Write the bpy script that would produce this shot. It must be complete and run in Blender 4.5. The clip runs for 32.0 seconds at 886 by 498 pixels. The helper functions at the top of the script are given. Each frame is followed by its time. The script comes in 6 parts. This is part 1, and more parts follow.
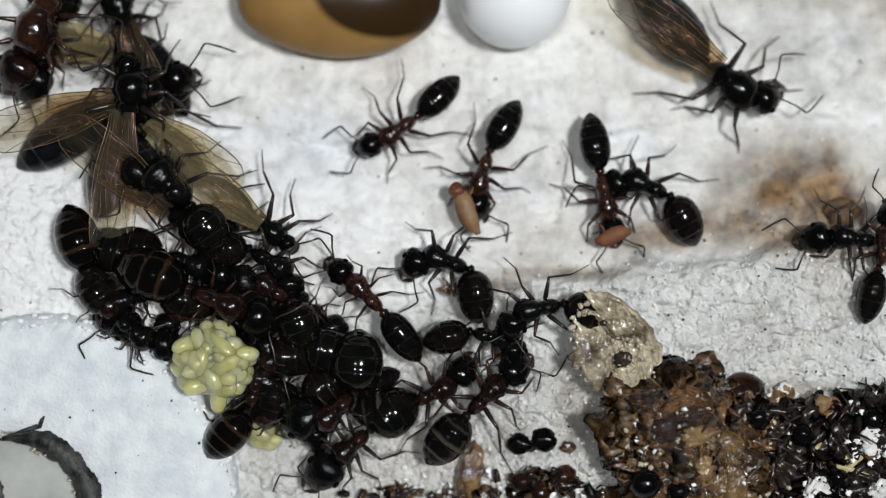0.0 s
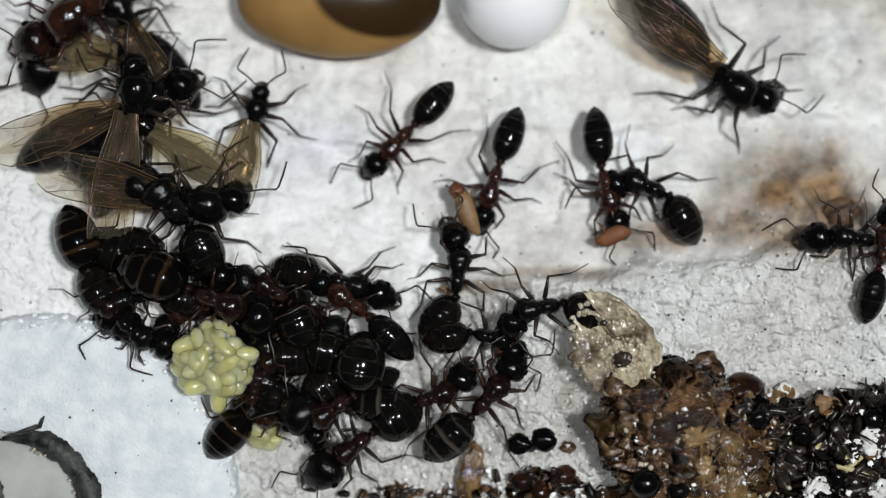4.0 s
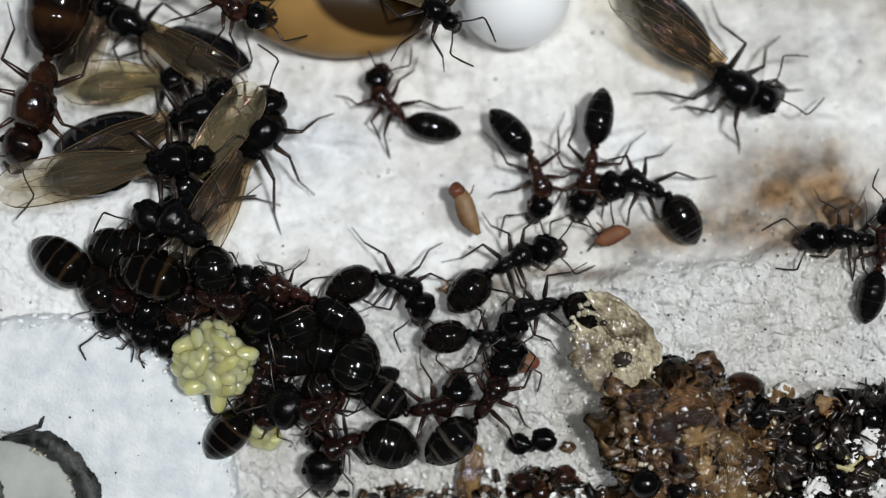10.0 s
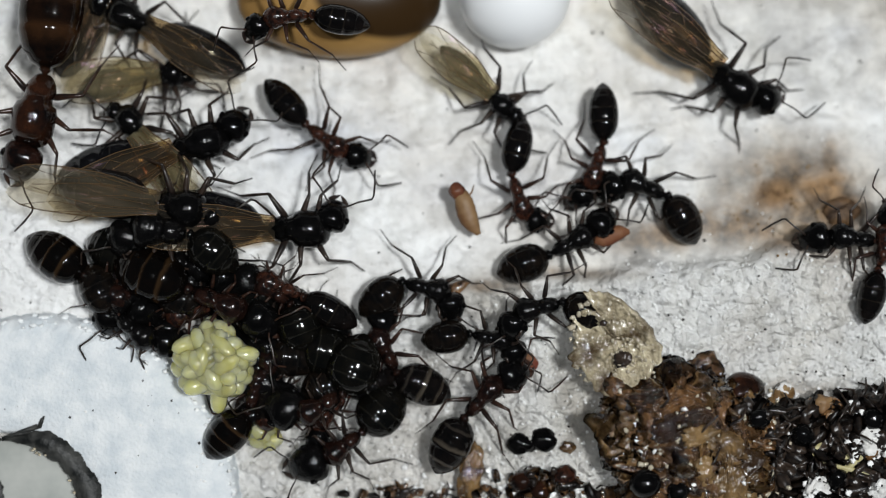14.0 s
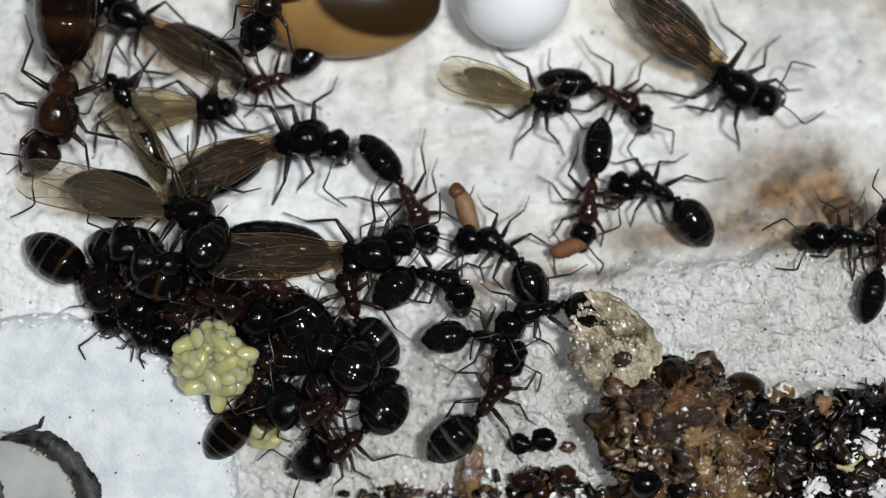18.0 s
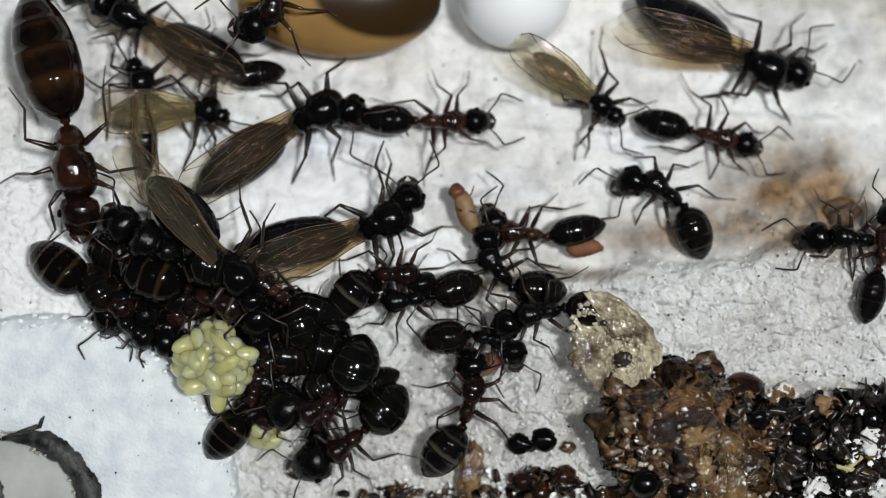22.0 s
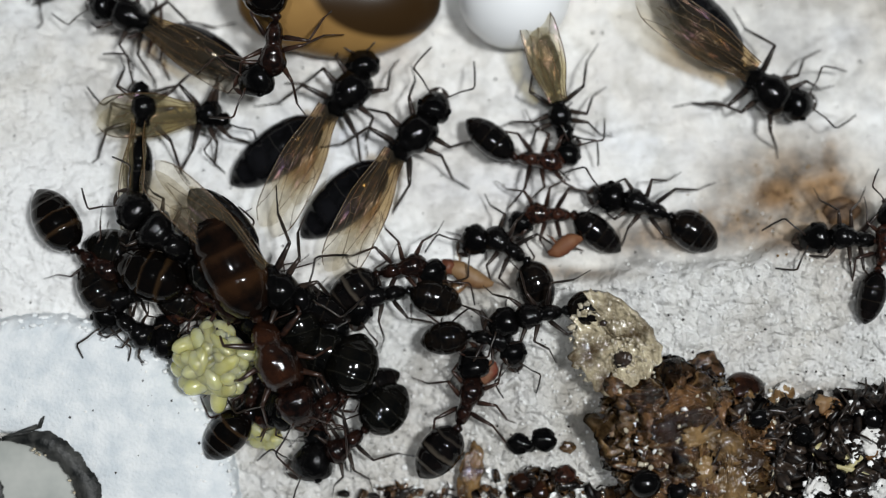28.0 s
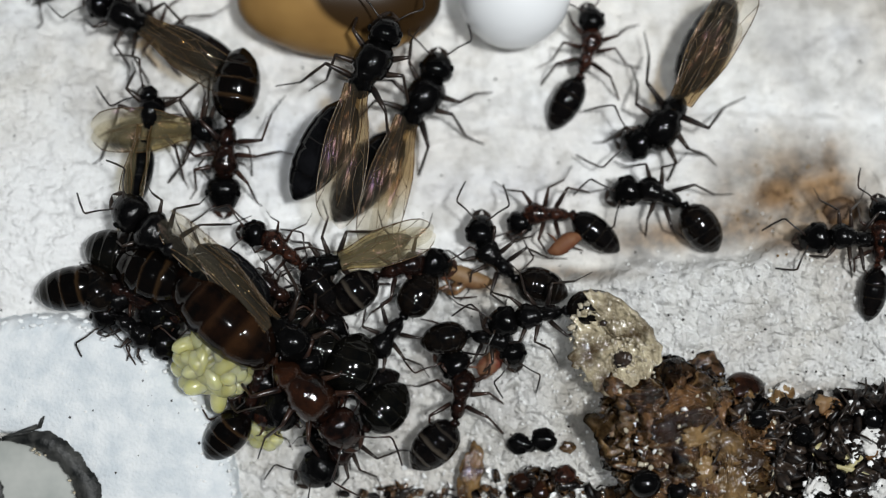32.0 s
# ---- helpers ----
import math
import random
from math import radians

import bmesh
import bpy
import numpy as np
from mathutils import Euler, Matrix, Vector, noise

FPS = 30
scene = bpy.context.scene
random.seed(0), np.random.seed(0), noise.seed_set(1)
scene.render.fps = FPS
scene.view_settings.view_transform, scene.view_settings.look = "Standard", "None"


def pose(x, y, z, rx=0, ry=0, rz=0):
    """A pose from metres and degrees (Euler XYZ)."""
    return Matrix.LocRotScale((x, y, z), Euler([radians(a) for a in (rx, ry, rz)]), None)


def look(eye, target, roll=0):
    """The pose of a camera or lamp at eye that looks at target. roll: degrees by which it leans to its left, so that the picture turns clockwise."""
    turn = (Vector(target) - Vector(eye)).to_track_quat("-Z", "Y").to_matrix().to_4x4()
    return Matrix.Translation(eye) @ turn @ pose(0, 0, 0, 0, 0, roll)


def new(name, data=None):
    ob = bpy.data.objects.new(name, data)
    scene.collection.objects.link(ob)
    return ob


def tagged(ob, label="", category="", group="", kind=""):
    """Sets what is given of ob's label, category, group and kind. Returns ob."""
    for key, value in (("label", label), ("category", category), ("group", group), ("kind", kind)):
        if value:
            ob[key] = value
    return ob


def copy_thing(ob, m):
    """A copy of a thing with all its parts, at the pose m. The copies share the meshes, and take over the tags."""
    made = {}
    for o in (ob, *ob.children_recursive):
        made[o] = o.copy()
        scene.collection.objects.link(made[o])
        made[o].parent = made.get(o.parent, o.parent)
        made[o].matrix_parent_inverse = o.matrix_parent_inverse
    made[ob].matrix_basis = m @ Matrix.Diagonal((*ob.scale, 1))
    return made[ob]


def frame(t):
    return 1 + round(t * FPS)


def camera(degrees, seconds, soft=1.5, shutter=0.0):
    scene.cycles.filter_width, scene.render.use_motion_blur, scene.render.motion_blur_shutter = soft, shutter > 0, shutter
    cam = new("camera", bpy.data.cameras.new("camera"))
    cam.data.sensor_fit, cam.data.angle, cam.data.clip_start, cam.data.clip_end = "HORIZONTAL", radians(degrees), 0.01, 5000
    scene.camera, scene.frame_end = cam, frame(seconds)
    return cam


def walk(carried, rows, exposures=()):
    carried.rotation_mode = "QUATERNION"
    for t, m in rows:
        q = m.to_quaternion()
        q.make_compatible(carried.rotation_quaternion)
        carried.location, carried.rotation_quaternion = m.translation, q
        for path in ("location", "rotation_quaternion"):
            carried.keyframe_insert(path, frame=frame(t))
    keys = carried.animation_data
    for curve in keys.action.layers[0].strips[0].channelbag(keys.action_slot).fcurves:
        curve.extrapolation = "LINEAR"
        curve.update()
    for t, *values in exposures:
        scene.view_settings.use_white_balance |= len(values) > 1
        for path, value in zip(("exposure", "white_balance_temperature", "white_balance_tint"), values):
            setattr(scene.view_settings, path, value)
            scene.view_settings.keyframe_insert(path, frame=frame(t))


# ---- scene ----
# A nest of ants on white plaster, seen straight from above. One plan unit is 1/32 mm;
# the plan's u runs to the right and v runs down, from the upper left corner of the view.
UNIT = 0.001 / 32
EYE = 0.09144
cam = camera(30, 32.0, soft=1.1)
cam.data.dof.use_dof, cam.data.dof.focus_distance, cam.data.dof.aperture_fstop = True, EYE - 80 * UNIT, 15.0
walk(cam, [(0.0, pose(0, 0, EYE)), (32.0, pose(0, 0, EYE))], exposures=[(0.0, 0.0), (32.0, 0.0)])

# ---- light: a dim room and a small white lamp pair beside the lens ----
world = bpy.data.worlds.new("room")
scene.world = world
world.use_nodes = True
world.node_tree.nodes["Background"].inputs[0].default_value = (0.80, 0.90, 1.0, 1)
world.node_tree.nodes["Background"].inputs[1].default_value = 0.045


def lamp(name, eye, power, size):
    data = bpy.data.lights.new(name, "AREA")
    data.shape, data.size, data.energy, data.color = "DISK", size, power, (0.968, 1.0, 1.012)
    ob = new(name, data)
    ob.matrix_world = look(eye, (0, 0, 0))
    return ob


lamp("torch_lamp", (0.105, 0.024, 0.355), 1.18, 0.042)
lamp("second_torch_lamp", (-0.030, 0.020, 0.370), 0.32, 0.020)


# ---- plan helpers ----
def plan(u, v, z=0.0):
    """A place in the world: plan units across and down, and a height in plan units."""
    k = UNIT * (1 - z * UNIT / EYE)
    return Vector(((u - 784) * k, (441 - v) * k, z * UNIT))


def smooth_step(a, b, x):
    s = min(1.0, max(0.0, (x - a) / (b - a)))
    return s * s * (3 - 2 * s)


def relief(u, v):
    """The broad relief of the plaster in plan units: a raised bench below a slanting crease, the floor beyond it falling away, and soft swells."""
    crease = 508 - 0.135 * (u - 850) if u > 850 else 508 + 0.10 * (850 - u)
    crease += 10 * math.sin(u * 0.021) + 6 * math.sin(u * 0.053 + 1)
    bench = 40 * smooth_step(-10, 26, v - crease) * smooth_step(760, 1000, u)
    fold_line = 250 - 0.07 * (u - 700) + 9 * math.sin(u * 0.017 + 2)
    fold = 14 * smooth_step(-9, 9, v - fold_line - 8 * noise.noise((u * 0.03, 2, 2))) * smooth_step(430, 600, u)
    swell = 10 * noise.noise((u * 0.0045, v * 0.0045, 3.0)) + 4 * noise.noise((u * 0.013, v * 0.013, 7.0))
    fall = 0.24 * min(620.0, max(0.0, 470 - v)) * smooth_step(-200, 500, u + 0.6 * (470 - v))
    return bench + swell - fold - fall


# ---- materials ----
def material(name, colour, rough=0.5, metal=0.0, spec=0.5, **more):
    mat = bpy.data.materials.new(name)
    mat.use_nodes = True
    b = mat.node_tree.nodes["Principled BSDF"]
    b.inputs["Base Color"].default_value = (*colour, 1)
    b.inputs["Roughness"].default_value = rough
    b.inputs["Metallic"].default_value = metal
    b.inputs["Specular IOR Level"].default_value = spec
    for key, value in more.items():
        b.inputs[key.replace("_", " ")].default_value = value
    return mat


def vary(mat, low, high, scale, detail=4.0, bump=0.0, bump_scale=0.0, distance=0.00002, by_object=0.0):
    """Mottles the colour between low and high by noise, and gives the surface a fine relief."""
    nt = mat.node_tree
    b = nt.nodes["Principled BSDF"]
    tc = nt.nodes.new("ShaderNodeTexCoord")
    n = nt.nodes.new("ShaderNodeTexNoise")
    n.inputs["Scale"].default_value, n.inputs["Detail"].default_value = scale, detail
    n.inputs["Roughness"].default_value = 0.62
    nt.links.new(tc.outputs["Object"], n.inputs["Vector"])
    ramp = nt.nodes.new("ShaderNodeValToRGB")
    ramp.color_ramp.elements[0].position, ramp.color_ramp.elements[1].position = 0.38, 0.62
    ramp.color_ramp.elements[0].color, ramp.color_ramp.elements[1].color = (*low, 1), (*high, 1)
    nt.links.new(n.outputs["Fac"], ramp.inputs["Fac"])
    out = ramp.outputs["Color"]
    if by_object:
        info = nt.nodes.new("ShaderNodeObjectInfo")
        hsv = nt.nodes.new("ShaderNodeHueSaturation")
        mr = nt.nodes.new("ShaderNodeMapRange")
        mr.inputs["To Min"].default_value, mr.inputs["To Max"].default_value = 1 - by_object, 1 + by_object
        nt.links.new(info.outputs["Random"], mr.inputs["Value"])
        nt.links.new(mr.outputs["Result"], hsv.inputs["Value"])
        nt.links.new(out, hsv.inputs["Color"])
        out = hsv.outputs["Color"]
    nt.links.new(out, b.inputs["Base Color"])
    if bump:
        n2 = nt.nodes.new("ShaderNodeTexNoise")
        n2.inputs["Scale"].default_value, n2.inputs["Detail"].default_value = bump_scale, 5.0
        nt.links.new(tc.outputs["Object"], n2.inputs["Vector"])
        bp = nt.nodes.new("ShaderNodeBump")
        bp.inputs["Strength"].default_value, bp.inputs["Distance"].default_value = bump, distance
        nt.links.new(n2.outputs["Fac"], bp.inputs["Height"])
        nt.links.new(bp.outputs["Normal"], b.inputs["Normal"])
    return mat


def plaster_material():
    """White gypsum: granular, with faint grey, warm and dark stains at two scales. Shade of swells, crease and hollows
    is painted into the colour.
    """
    mat = material("plaster", (0.78, 0.77, 0.75), 0.8, spec=0.25)
    nt = mat.node_tree
    b = nt.nodes["Principled BSDF"]
    tc = nt.nodes.new("ShaderNodeTexCoord")

    def noise_at(scale, detail=5.0, rough=0.6):
        n = nt.nodes.new("ShaderNodeTexNoise")
        n.inputs["Scale"].default_value, n.inputs["Detail"].default_value = scale, detail
        n.inputs["Roughness"].default_value = rough
        nt.links.new(tc.outputs["Object"], n.inputs["Vector"])
        return n.outputs["Fac"]

    def ramp_of(fac, p0, c0, p1, c1):
        r = nt.nodes.new("ShaderNodeValToRGB")
        r.color_ramp.elements[0].position, r.color_ramp.elements[1].position = p0, p1
        r.color_ramp.elements[0].color, r.color_ramp.elements[1].color = (*c0, 1), (*c1, 1)
        nt.links.new(fac, r.inputs["Fac"])
        return r.outputs["Color"]

    def times(a, c, fac=1.0):
        m = nt.nodes.new("ShaderNodeMix")
        m.data_type, m.blend_type = "RGBA", "MULTIPLY"
        m.inputs[0].default_value = fac
        nt.links.new(a, m.inputs[6])
        nt.links.new(c, m.inputs[7])
        return m.outputs[2]

    def spot(u, v, ru, rv, k):
        """A soft oval on the ground, in plan units, of strength k in its middle."""
        m = nt.nodes.new("ShaderNodeMapping")
        m.vector_type = "TEXTURE"
        m.inputs["Location"].default_value = (*plan(u, v, relief(u, v)).xy, 0)
        m.inputs["Scale"].default_value = (ru * UNIT, rv * UNIT, 1.0)
        nt.links.new(tc.outputs["Object"], m.inputs["Vector"])
        d = nt.nodes.new("ShaderNodeVectorMath")
        d.operation = "LENGTH"
        nt.links.new(m.outputs["Vector"], d.inputs[0])
        r = nt.nodes.new("ShaderNodeMapRange")
        r.interpolation_type = "SMOOTHSTEP"
        r.inputs["From Min"].default_value, r.inputs["From Max"].default_value = 0.2, 1.6
        r.inputs["To Min"].default_value, r.inputs["To Max"].default_value = k, 0.0
        nt.links.new(d.outputs["Value"], r.inputs["Value"])
        return r.outputs["Result"]

    def largest(values):
        out = values[0]
        for value in values[1:]:
            m = nt.nodes.new("ShaderNodeMath")
            m.operation = "MAXIMUM"
            nt.links.new(out, m.inputs[0])
            nt.links.new(value, m.inputs[1])
            out = m.outputs[0]
        return out

    def below_crease():
        """One below the slanting crease, where the plaster is coarse, and little above it."""
        d = nt.nodes.new("ShaderNodeVectorMath")
        d.operation = "DOT_PRODUCT"
        d.inputs[1].default_value = (0.135 / UNIT, -1.0 / UNIT, 0)
        nt.links.new(tc.outputs["Object"], d.inputs[0])
        r = nt.nodes.new("ShaderNodeMapRange")
        r.interpolation_type = "SMOOTHSTEP"
        r.inputs["From Min"].default_value, r.inputs["From Max"].default_value = 50, 120
        r.inputs["To Min"].default_value, r.inputs["To Max"].default_value = 0.12, 1.0
        nt.links.new(d.outputs["Value"], r.inputs["Value"])
        return r.outputs["Result"]

    def scaled(value, k, plus=0.0):
        m = nt.nodes.new("ShaderNodeMath")
        m.operation = "MULTIPLY_ADD"
        nt.links.new(value, m.inputs[0])
        m.inputs[1].default_value, m.inputs[2].default_value = k, plus
        return m.outputs[0]

    def product(a, c):
        m = nt.nodes.new("ShaderNodeMath")
        m.operation = "MULTIPLY"
        nt.links.new(a, m.inputs[0])
        nt.links.new(c, m.inputs[1])
        return m.outputs[0]

    def blend(fac, a, c):
        m = nt.nodes.new("ShaderNodeMix")
        m.data_type = "RGBA"
        nt.links.new(fac, m.inputs[0])
        nt.links.new(a, m.inputs[6])
        nt.links.new(c, m.inputs[7])
        return m.outputs[2]

    paper = nt.nodes.new("ShaderNodeRGB")
    paper.outputs[0].default_value = (1, 1, 1, 1)
    grit = below_crease()
    sugary = largest([grit, spot(60, 260, 320, 420, 0.8)])
    # Stains, and two thin ovals along the crease that paint its shade.
    stain = largest([spot(1405, 345, 130, 90, 0.9), spot(1480, 372, 60, 62, 1.0), spot(1310, 395, 130, 46, 0.85), spot(1345, 318, 16, 34, 0.9), spot(1470, 290, 22, 60, 0.8), spot(1170, 420, 100, 30, 0.75), spot(1485, 300, 34, 80, 0.4), spot(1400, 250, 90, 36, 0.28), spot(660, 102, 90, 26, 0.25), spot(1500, 440, 110, 24, 0.55), spot(1380, 694, 110, 20, 0.5), spot(740, 880, 150, 20, 0.35), spot(860, 506, 80, 14, 0.75), spot(990, 484, 110, 12, 0.7), spot(1090, 415, 56, 18, 0.4)])
    # Grey-blue mottling stands in for the shading of the soft swells.
    base = ramp_of(noise_at(210, 6.0, 0.66), 0.34, (0.70, 0.705, 0.715), 0.62, (0.84, 0.84, 0.83))
    base = times(base, ramp_of(noise_at(700, 6.0), 0.34, (0.80, 0.795, 0.78), 0.52, (1, 1, 1)))
    base = times(base, ramp_of(noise_at(110, 4.0), 0.38, (0.965, 0.93, 0.885), 0.58, (1, 1, 1)))
    # Four soft ovals with a faint bluish tone.
    bluish = largest([spot(560, 250, 170, 50, 0.8), spot(1190, 250, 130, 44, 0.8), spot(900, 330, 200, 40, 0.6), spot(1500, 60, 120, 70, 0.7)])
    cool = ramp_of(noise_at(260, 4.0), 0.36, (0.90, 0.93, 1.0), 0.62, (1, 1, 1))
    # A whiter oval towards the left edge.
    whiter = nt.nodes.new("ShaderNodeRGB")
    whiter.outputs[0].default_value = (0.90, 0.90, 0.895, 1)
    base = blend(spot(60, 400, 190, 170, 0.9), base, whiter.outputs[0])
    base = times(base, blend(bluish, paper.outputs[0], cool))
    speck = ramp_of(noise_at(5200, 4.0, 0.7), 0.26, (0.88, 0.875, 0.865), 0.46, (1, 1, 1))
    plain = ramp_of(noise_at(3200, 3.0), 0.26, (0.78, 0.77, 0.75), 0.42, (1, 1, 1))
    base = times(base, blend(grit, plain, speck))
    # Crevices between the clumps are darkened in the colour.
    clump = ramp_of(noise_at(1250, 6.0, 0.66), 0.36, (0.87, 0.86, 0.845), 0.56, (1.0, 0.997, 0.985))
    base = times(base, blend(grit, paper.outputs[0], clump))
    # One brown serves the stains and the painted crease shade.
    dirt = ramp_of(noise_at(1100, 5.0), 0.36, (0.05, 0.036, 0.026), 0.64, (0.34, 0.24, 0.15))
    base = blend(product(stain, ramp_of(noise_at(620, 4.0), 0.32, (0.45, 0.45, 0.45), 0.52, (1, 1, 1))), base, dirt)
    rust = largest([spot(1376, 345, 40, 28, 1.0), spot(1456, 326, 46, 36, 1.0), spot(1492, 372, 40, 36, 0.9), spot(1392, 420, 60, 26, 0.6), spot(1190, 410, 40, 18, 0.5)])
    ochre = ramp_of(noise_at(900, 5.0), 0.38, (0.11, 0.058, 0.024), 0.62, (0.44, 0.28, 0.15))
    base = blend(product(rust, ramp_of(noise_at(500, 5.0), 0.30, (0.35, 0.35, 0.35), 0.5, (1, 1, 1))), base, ochre)
    # Grime by the food; painted shade in crease, hollow and beside the heap.
    dull = largest([spot(1420, 340, 190, 110, 0.9), spot(1500, 40, 260, 140, 0.7), spot(1200, 420, 260, 46, 0.8), spot(1000, 470, 160, 34, 0.7), spot(1035, 690, 70, 140, 0.75), spot(872, 525, 70, 60, 0.8), spot(790, 640, 70, 80, 0.45), spot(880, 790, 120, 70, 0.4)])
    grime_and_shade = ramp_of(noise_at(420, 5.0), 0.36, (0.42, 0.385, 0.34), 0.66, (0.86, 0.83, 0.78))
    base = times(base, blend(dull, paper.outputs[0], grime_and_shade))
    v = nt.nodes.new("ShaderNodeTexVoronoi")
    v.inputs["Scale"].default_value = 2100
    warp = nt.nodes.new("ShaderNodeMix")
    warp.data_type, warp.blend_type = "RGBA", "ADD"
    warp.inputs[0].default_value = 0.0005
    wobble = nt.nodes.new("ShaderNodeTexNoise")
    wobble.inputs["Scale"].default_value = 1800
    nt.links.new(tc.outputs["Object"], wobble.inputs["Vector"])
    nt.links.new(tc.outputs["Object"], warp.inputs[6])
    nt.links.new(wobble.outputs["Color"], warp.inputs[7])
    nt.links.new(warp.outputs[2], v.inputs["Vector"])
    tone = nt.nodes.new("ShaderNodeSeparateColor")
    nt.links.new(v.outputs["Color"], tone.inputs[0])
    crystal = ramp_of(tone.outputs[0], 0.0, (0.90, 0.895, 0.88), 0.6, (1, 1, 1))
    base = times(base, blend(grit, paper.outputs[0], crystal))
    nt.links.new(base, b.inputs["Base Color"])
    nt.links.new(scaled(sugary, -0.32, 0.82), b.inputs["Roughness"])
    add = nt.nodes.new("ShaderNodeMath")
    add.operation = "MULTIPLY_ADD"
    add.inputs[1].default_value = 2.0
    nt.links.new(noise_at(2200, 7.0, 0.68), add.inputs[0])
    nt.links.new(product(scaled(v.outputs["Distance"], -2.2), sugary), add.inputs[2])
    bp = nt.nodes.new("ShaderNodeBump")
    nt.links.new(scaled(sugary, 0.6, 0.4), bp.inputs["Strength"])
    bp.inputs["Distance"].default_value = 0.00015
    nt.links.new(add.outputs[0], bp.inputs["Height"])
    nt.links.new(bp.outputs["Normal"], b.inputs["Normal"])
    return mat


PLASTER = plaster_material()
COLLAR = vary(material("smooth_plaster", (0.7, 0.72, 0.74), 0.7, spec=0.3), (0.55, 0.59, 0.62), (0.70, 0.72, 0.73), 700, 7, 0.8, 5000, 0.0001)
RIMWHITE = vary(material("rim_plaster", (0.78, 0.79, 0.8), 0.6, spec=0.3), (0.70, 0.72, 0.73), (0.84, 0.85, 0.85), 1500, 4, 0.5, 4000, 0.00006)
RUBBER = vary(material("black_rubber", (0.02, 0.02, 0.02), 0.5, spec=0.3), (0.004, 0.005, 0.005), (0.045, 0.045, 0.042), 1100, 6, 0.7, 2500, 0.00012)
COTTON = vary(material("wet_plug", (0.5, 0.5, 0.47), 0.55, spec=0.3), (0.27, 0.285, 0.265), (0.38, 0.385, 0.36), 260, 4, 0.1, 900, 0.0001)
TAN = vary(material("tan_bead", (0.45, 0.27, 0.1), 0.3, spec=0.1), (0.24, 0.135, 0.045), (0.31, 0.18, 0.06), 180, 3)
def shade_side(mat, dark, middle, size):
    """Paints the dark shade over one side of the bead, with a soft run-out edge."""
    nt = mat.node_tree
    b = nt.nodes["Principled BSDF"]
    plain = b.inputs["Base Color"].links[0].from_socket
    tc = nt.nodes.new("ShaderNodeTexCoord")
    m = nt.nodes.new("ShaderNodeMapping")
    m.vector_type = "TEXTURE"
    m.inputs["Location"].default_value = [c * UNIT for c in middle]
    m.inputs["Scale"].default_value = [c * UNIT for c in size]
    nt.links.new(tc.outputs["Object"], m.inputs["Vector"])
    d = nt.nodes.new("ShaderNodeVectorMath")
    d.operation = "LENGTH"
    nt.links.new(m.outputs["Vector"], d.inputs[0])
    r = nt.nodes.new("ShaderNodeMapRange")
    r.interpolation_type = "SMOOTHSTEP"
    r.inputs["From Min"].default_value, r.inputs["From Max"].default_value = 0.90, 1.06
    nt.links.new(d.outputs["Value"], r.inputs["Value"])
    mix = nt.nodes.new("ShaderNodeMix")
    mix.data_type = "RGBA"
    mix.inputs[6].default_value = (*dark, 1)
    nt.links.new(r.outputs["Result"], mix.inputs[0])
    nt.links.new(plain, mix.inputs[7])
    nt.links.new(mix.outputs[2], b.inputs["Base Color"])


# The bead's shaded upper right, put into its colour.
shade_side(TAN, (0.030, 0.016, 0.006), (84, 10, 90), (128, 88, 400))
WHITE = material("white_glaze", (0.82, 0.83, 0.84), 0.3, Coat_Weight=0.3)
BLACK = vary(material("black_cuticle", (0.012, 0.010, 0.010), 0.13, spec=0.22), (0.0012, 0.0012, 0.0013), (0.0032, 0.003, 0.003), 1800, 3, 0.45, 5200, 0.00004)
REDBROWN = vary(material("red_brown_cuticle", (0.08, 0.02, 0.010), 0.16, spec=0.4), (0.006, 0.0035, 0.003), (0.042, 0.015, 0.009), 2200, 3, 0.5, 4500, 0.00005)
DARKRED = vary(material("dark_red_cuticle", (0.03, 0.010, 0.007), 0.15, spec=0.32), (0.0025, 0.0018, 0.0018), (0.017, 0.007, 0.0048), 1800, 3, 0.5, 4500, 0.00005)
RUSSET = vary(material("russet_cuticle", (0.16, 0.045, 0.014), 0.09, spec=0.45), (0.003, 0.002, 0.0018), (0.030, 0.0105, 0.0048), 620, 5, 0.5, 1300, 0.00016)
DULL = vary(material("dull_black_cuticle", (0.012, 0.010, 0.010), 0.18, spec=0.24), (0.0012, 0.0012, 0.0013), (0.0036, 0.0033, 0.0033), 1500, 4, 0.8, 3600, 0.00006)
REDLEG = vary(material("red_leg_cuticle", (0.06, 0.025, 0.014), 0.3), (0.006, 0.004, 0.004), (0.034, 0.015, 0.009), 1500, 2)
LEG = vary(material("leg_cuticle", (0.03, 0.018, 0.012), 0.35), (0.005, 0.004, 0.004), (0.026, 0.016, 0.011), 1500, 2)
VEIN = material("wing_vein", (0.085, 0.050, 0.022), 0.25)
EGG = vary(material("egg_skin", (0.75, 0.70, 0.35), 0.22, Subsurface_Weight=1.0, Subsurface_Scale=0.0026, Subsurface_Radius=(1.0, 0.95, 0.55), Transmission_Weight=0.25, IOR=1.36, Coat_Weight=1.0, Coat_Roughness=0.03), (0.74, 0.65, 0.20), (0.89, 0.82, 0.40), 300, 3, by_object=0.22)
ORANGE = vary(material("orange_scrap", (0.42, 0.12, 0.03), 0.5, spec=0.25), (0.22, 0.135, 0.065), (0.13, 0.062, 0.028), 420, 4, 0.3, 3500, 0.00006)
RUST = vary(material("rust_red_skin", (0.16, 0.03, 0.012), 0.45, spec=0.3), (0.13, 0.045, 0.022), (0.07, 0.020, 0.011), 700, 3, 0.3, 3500, 0.00006)
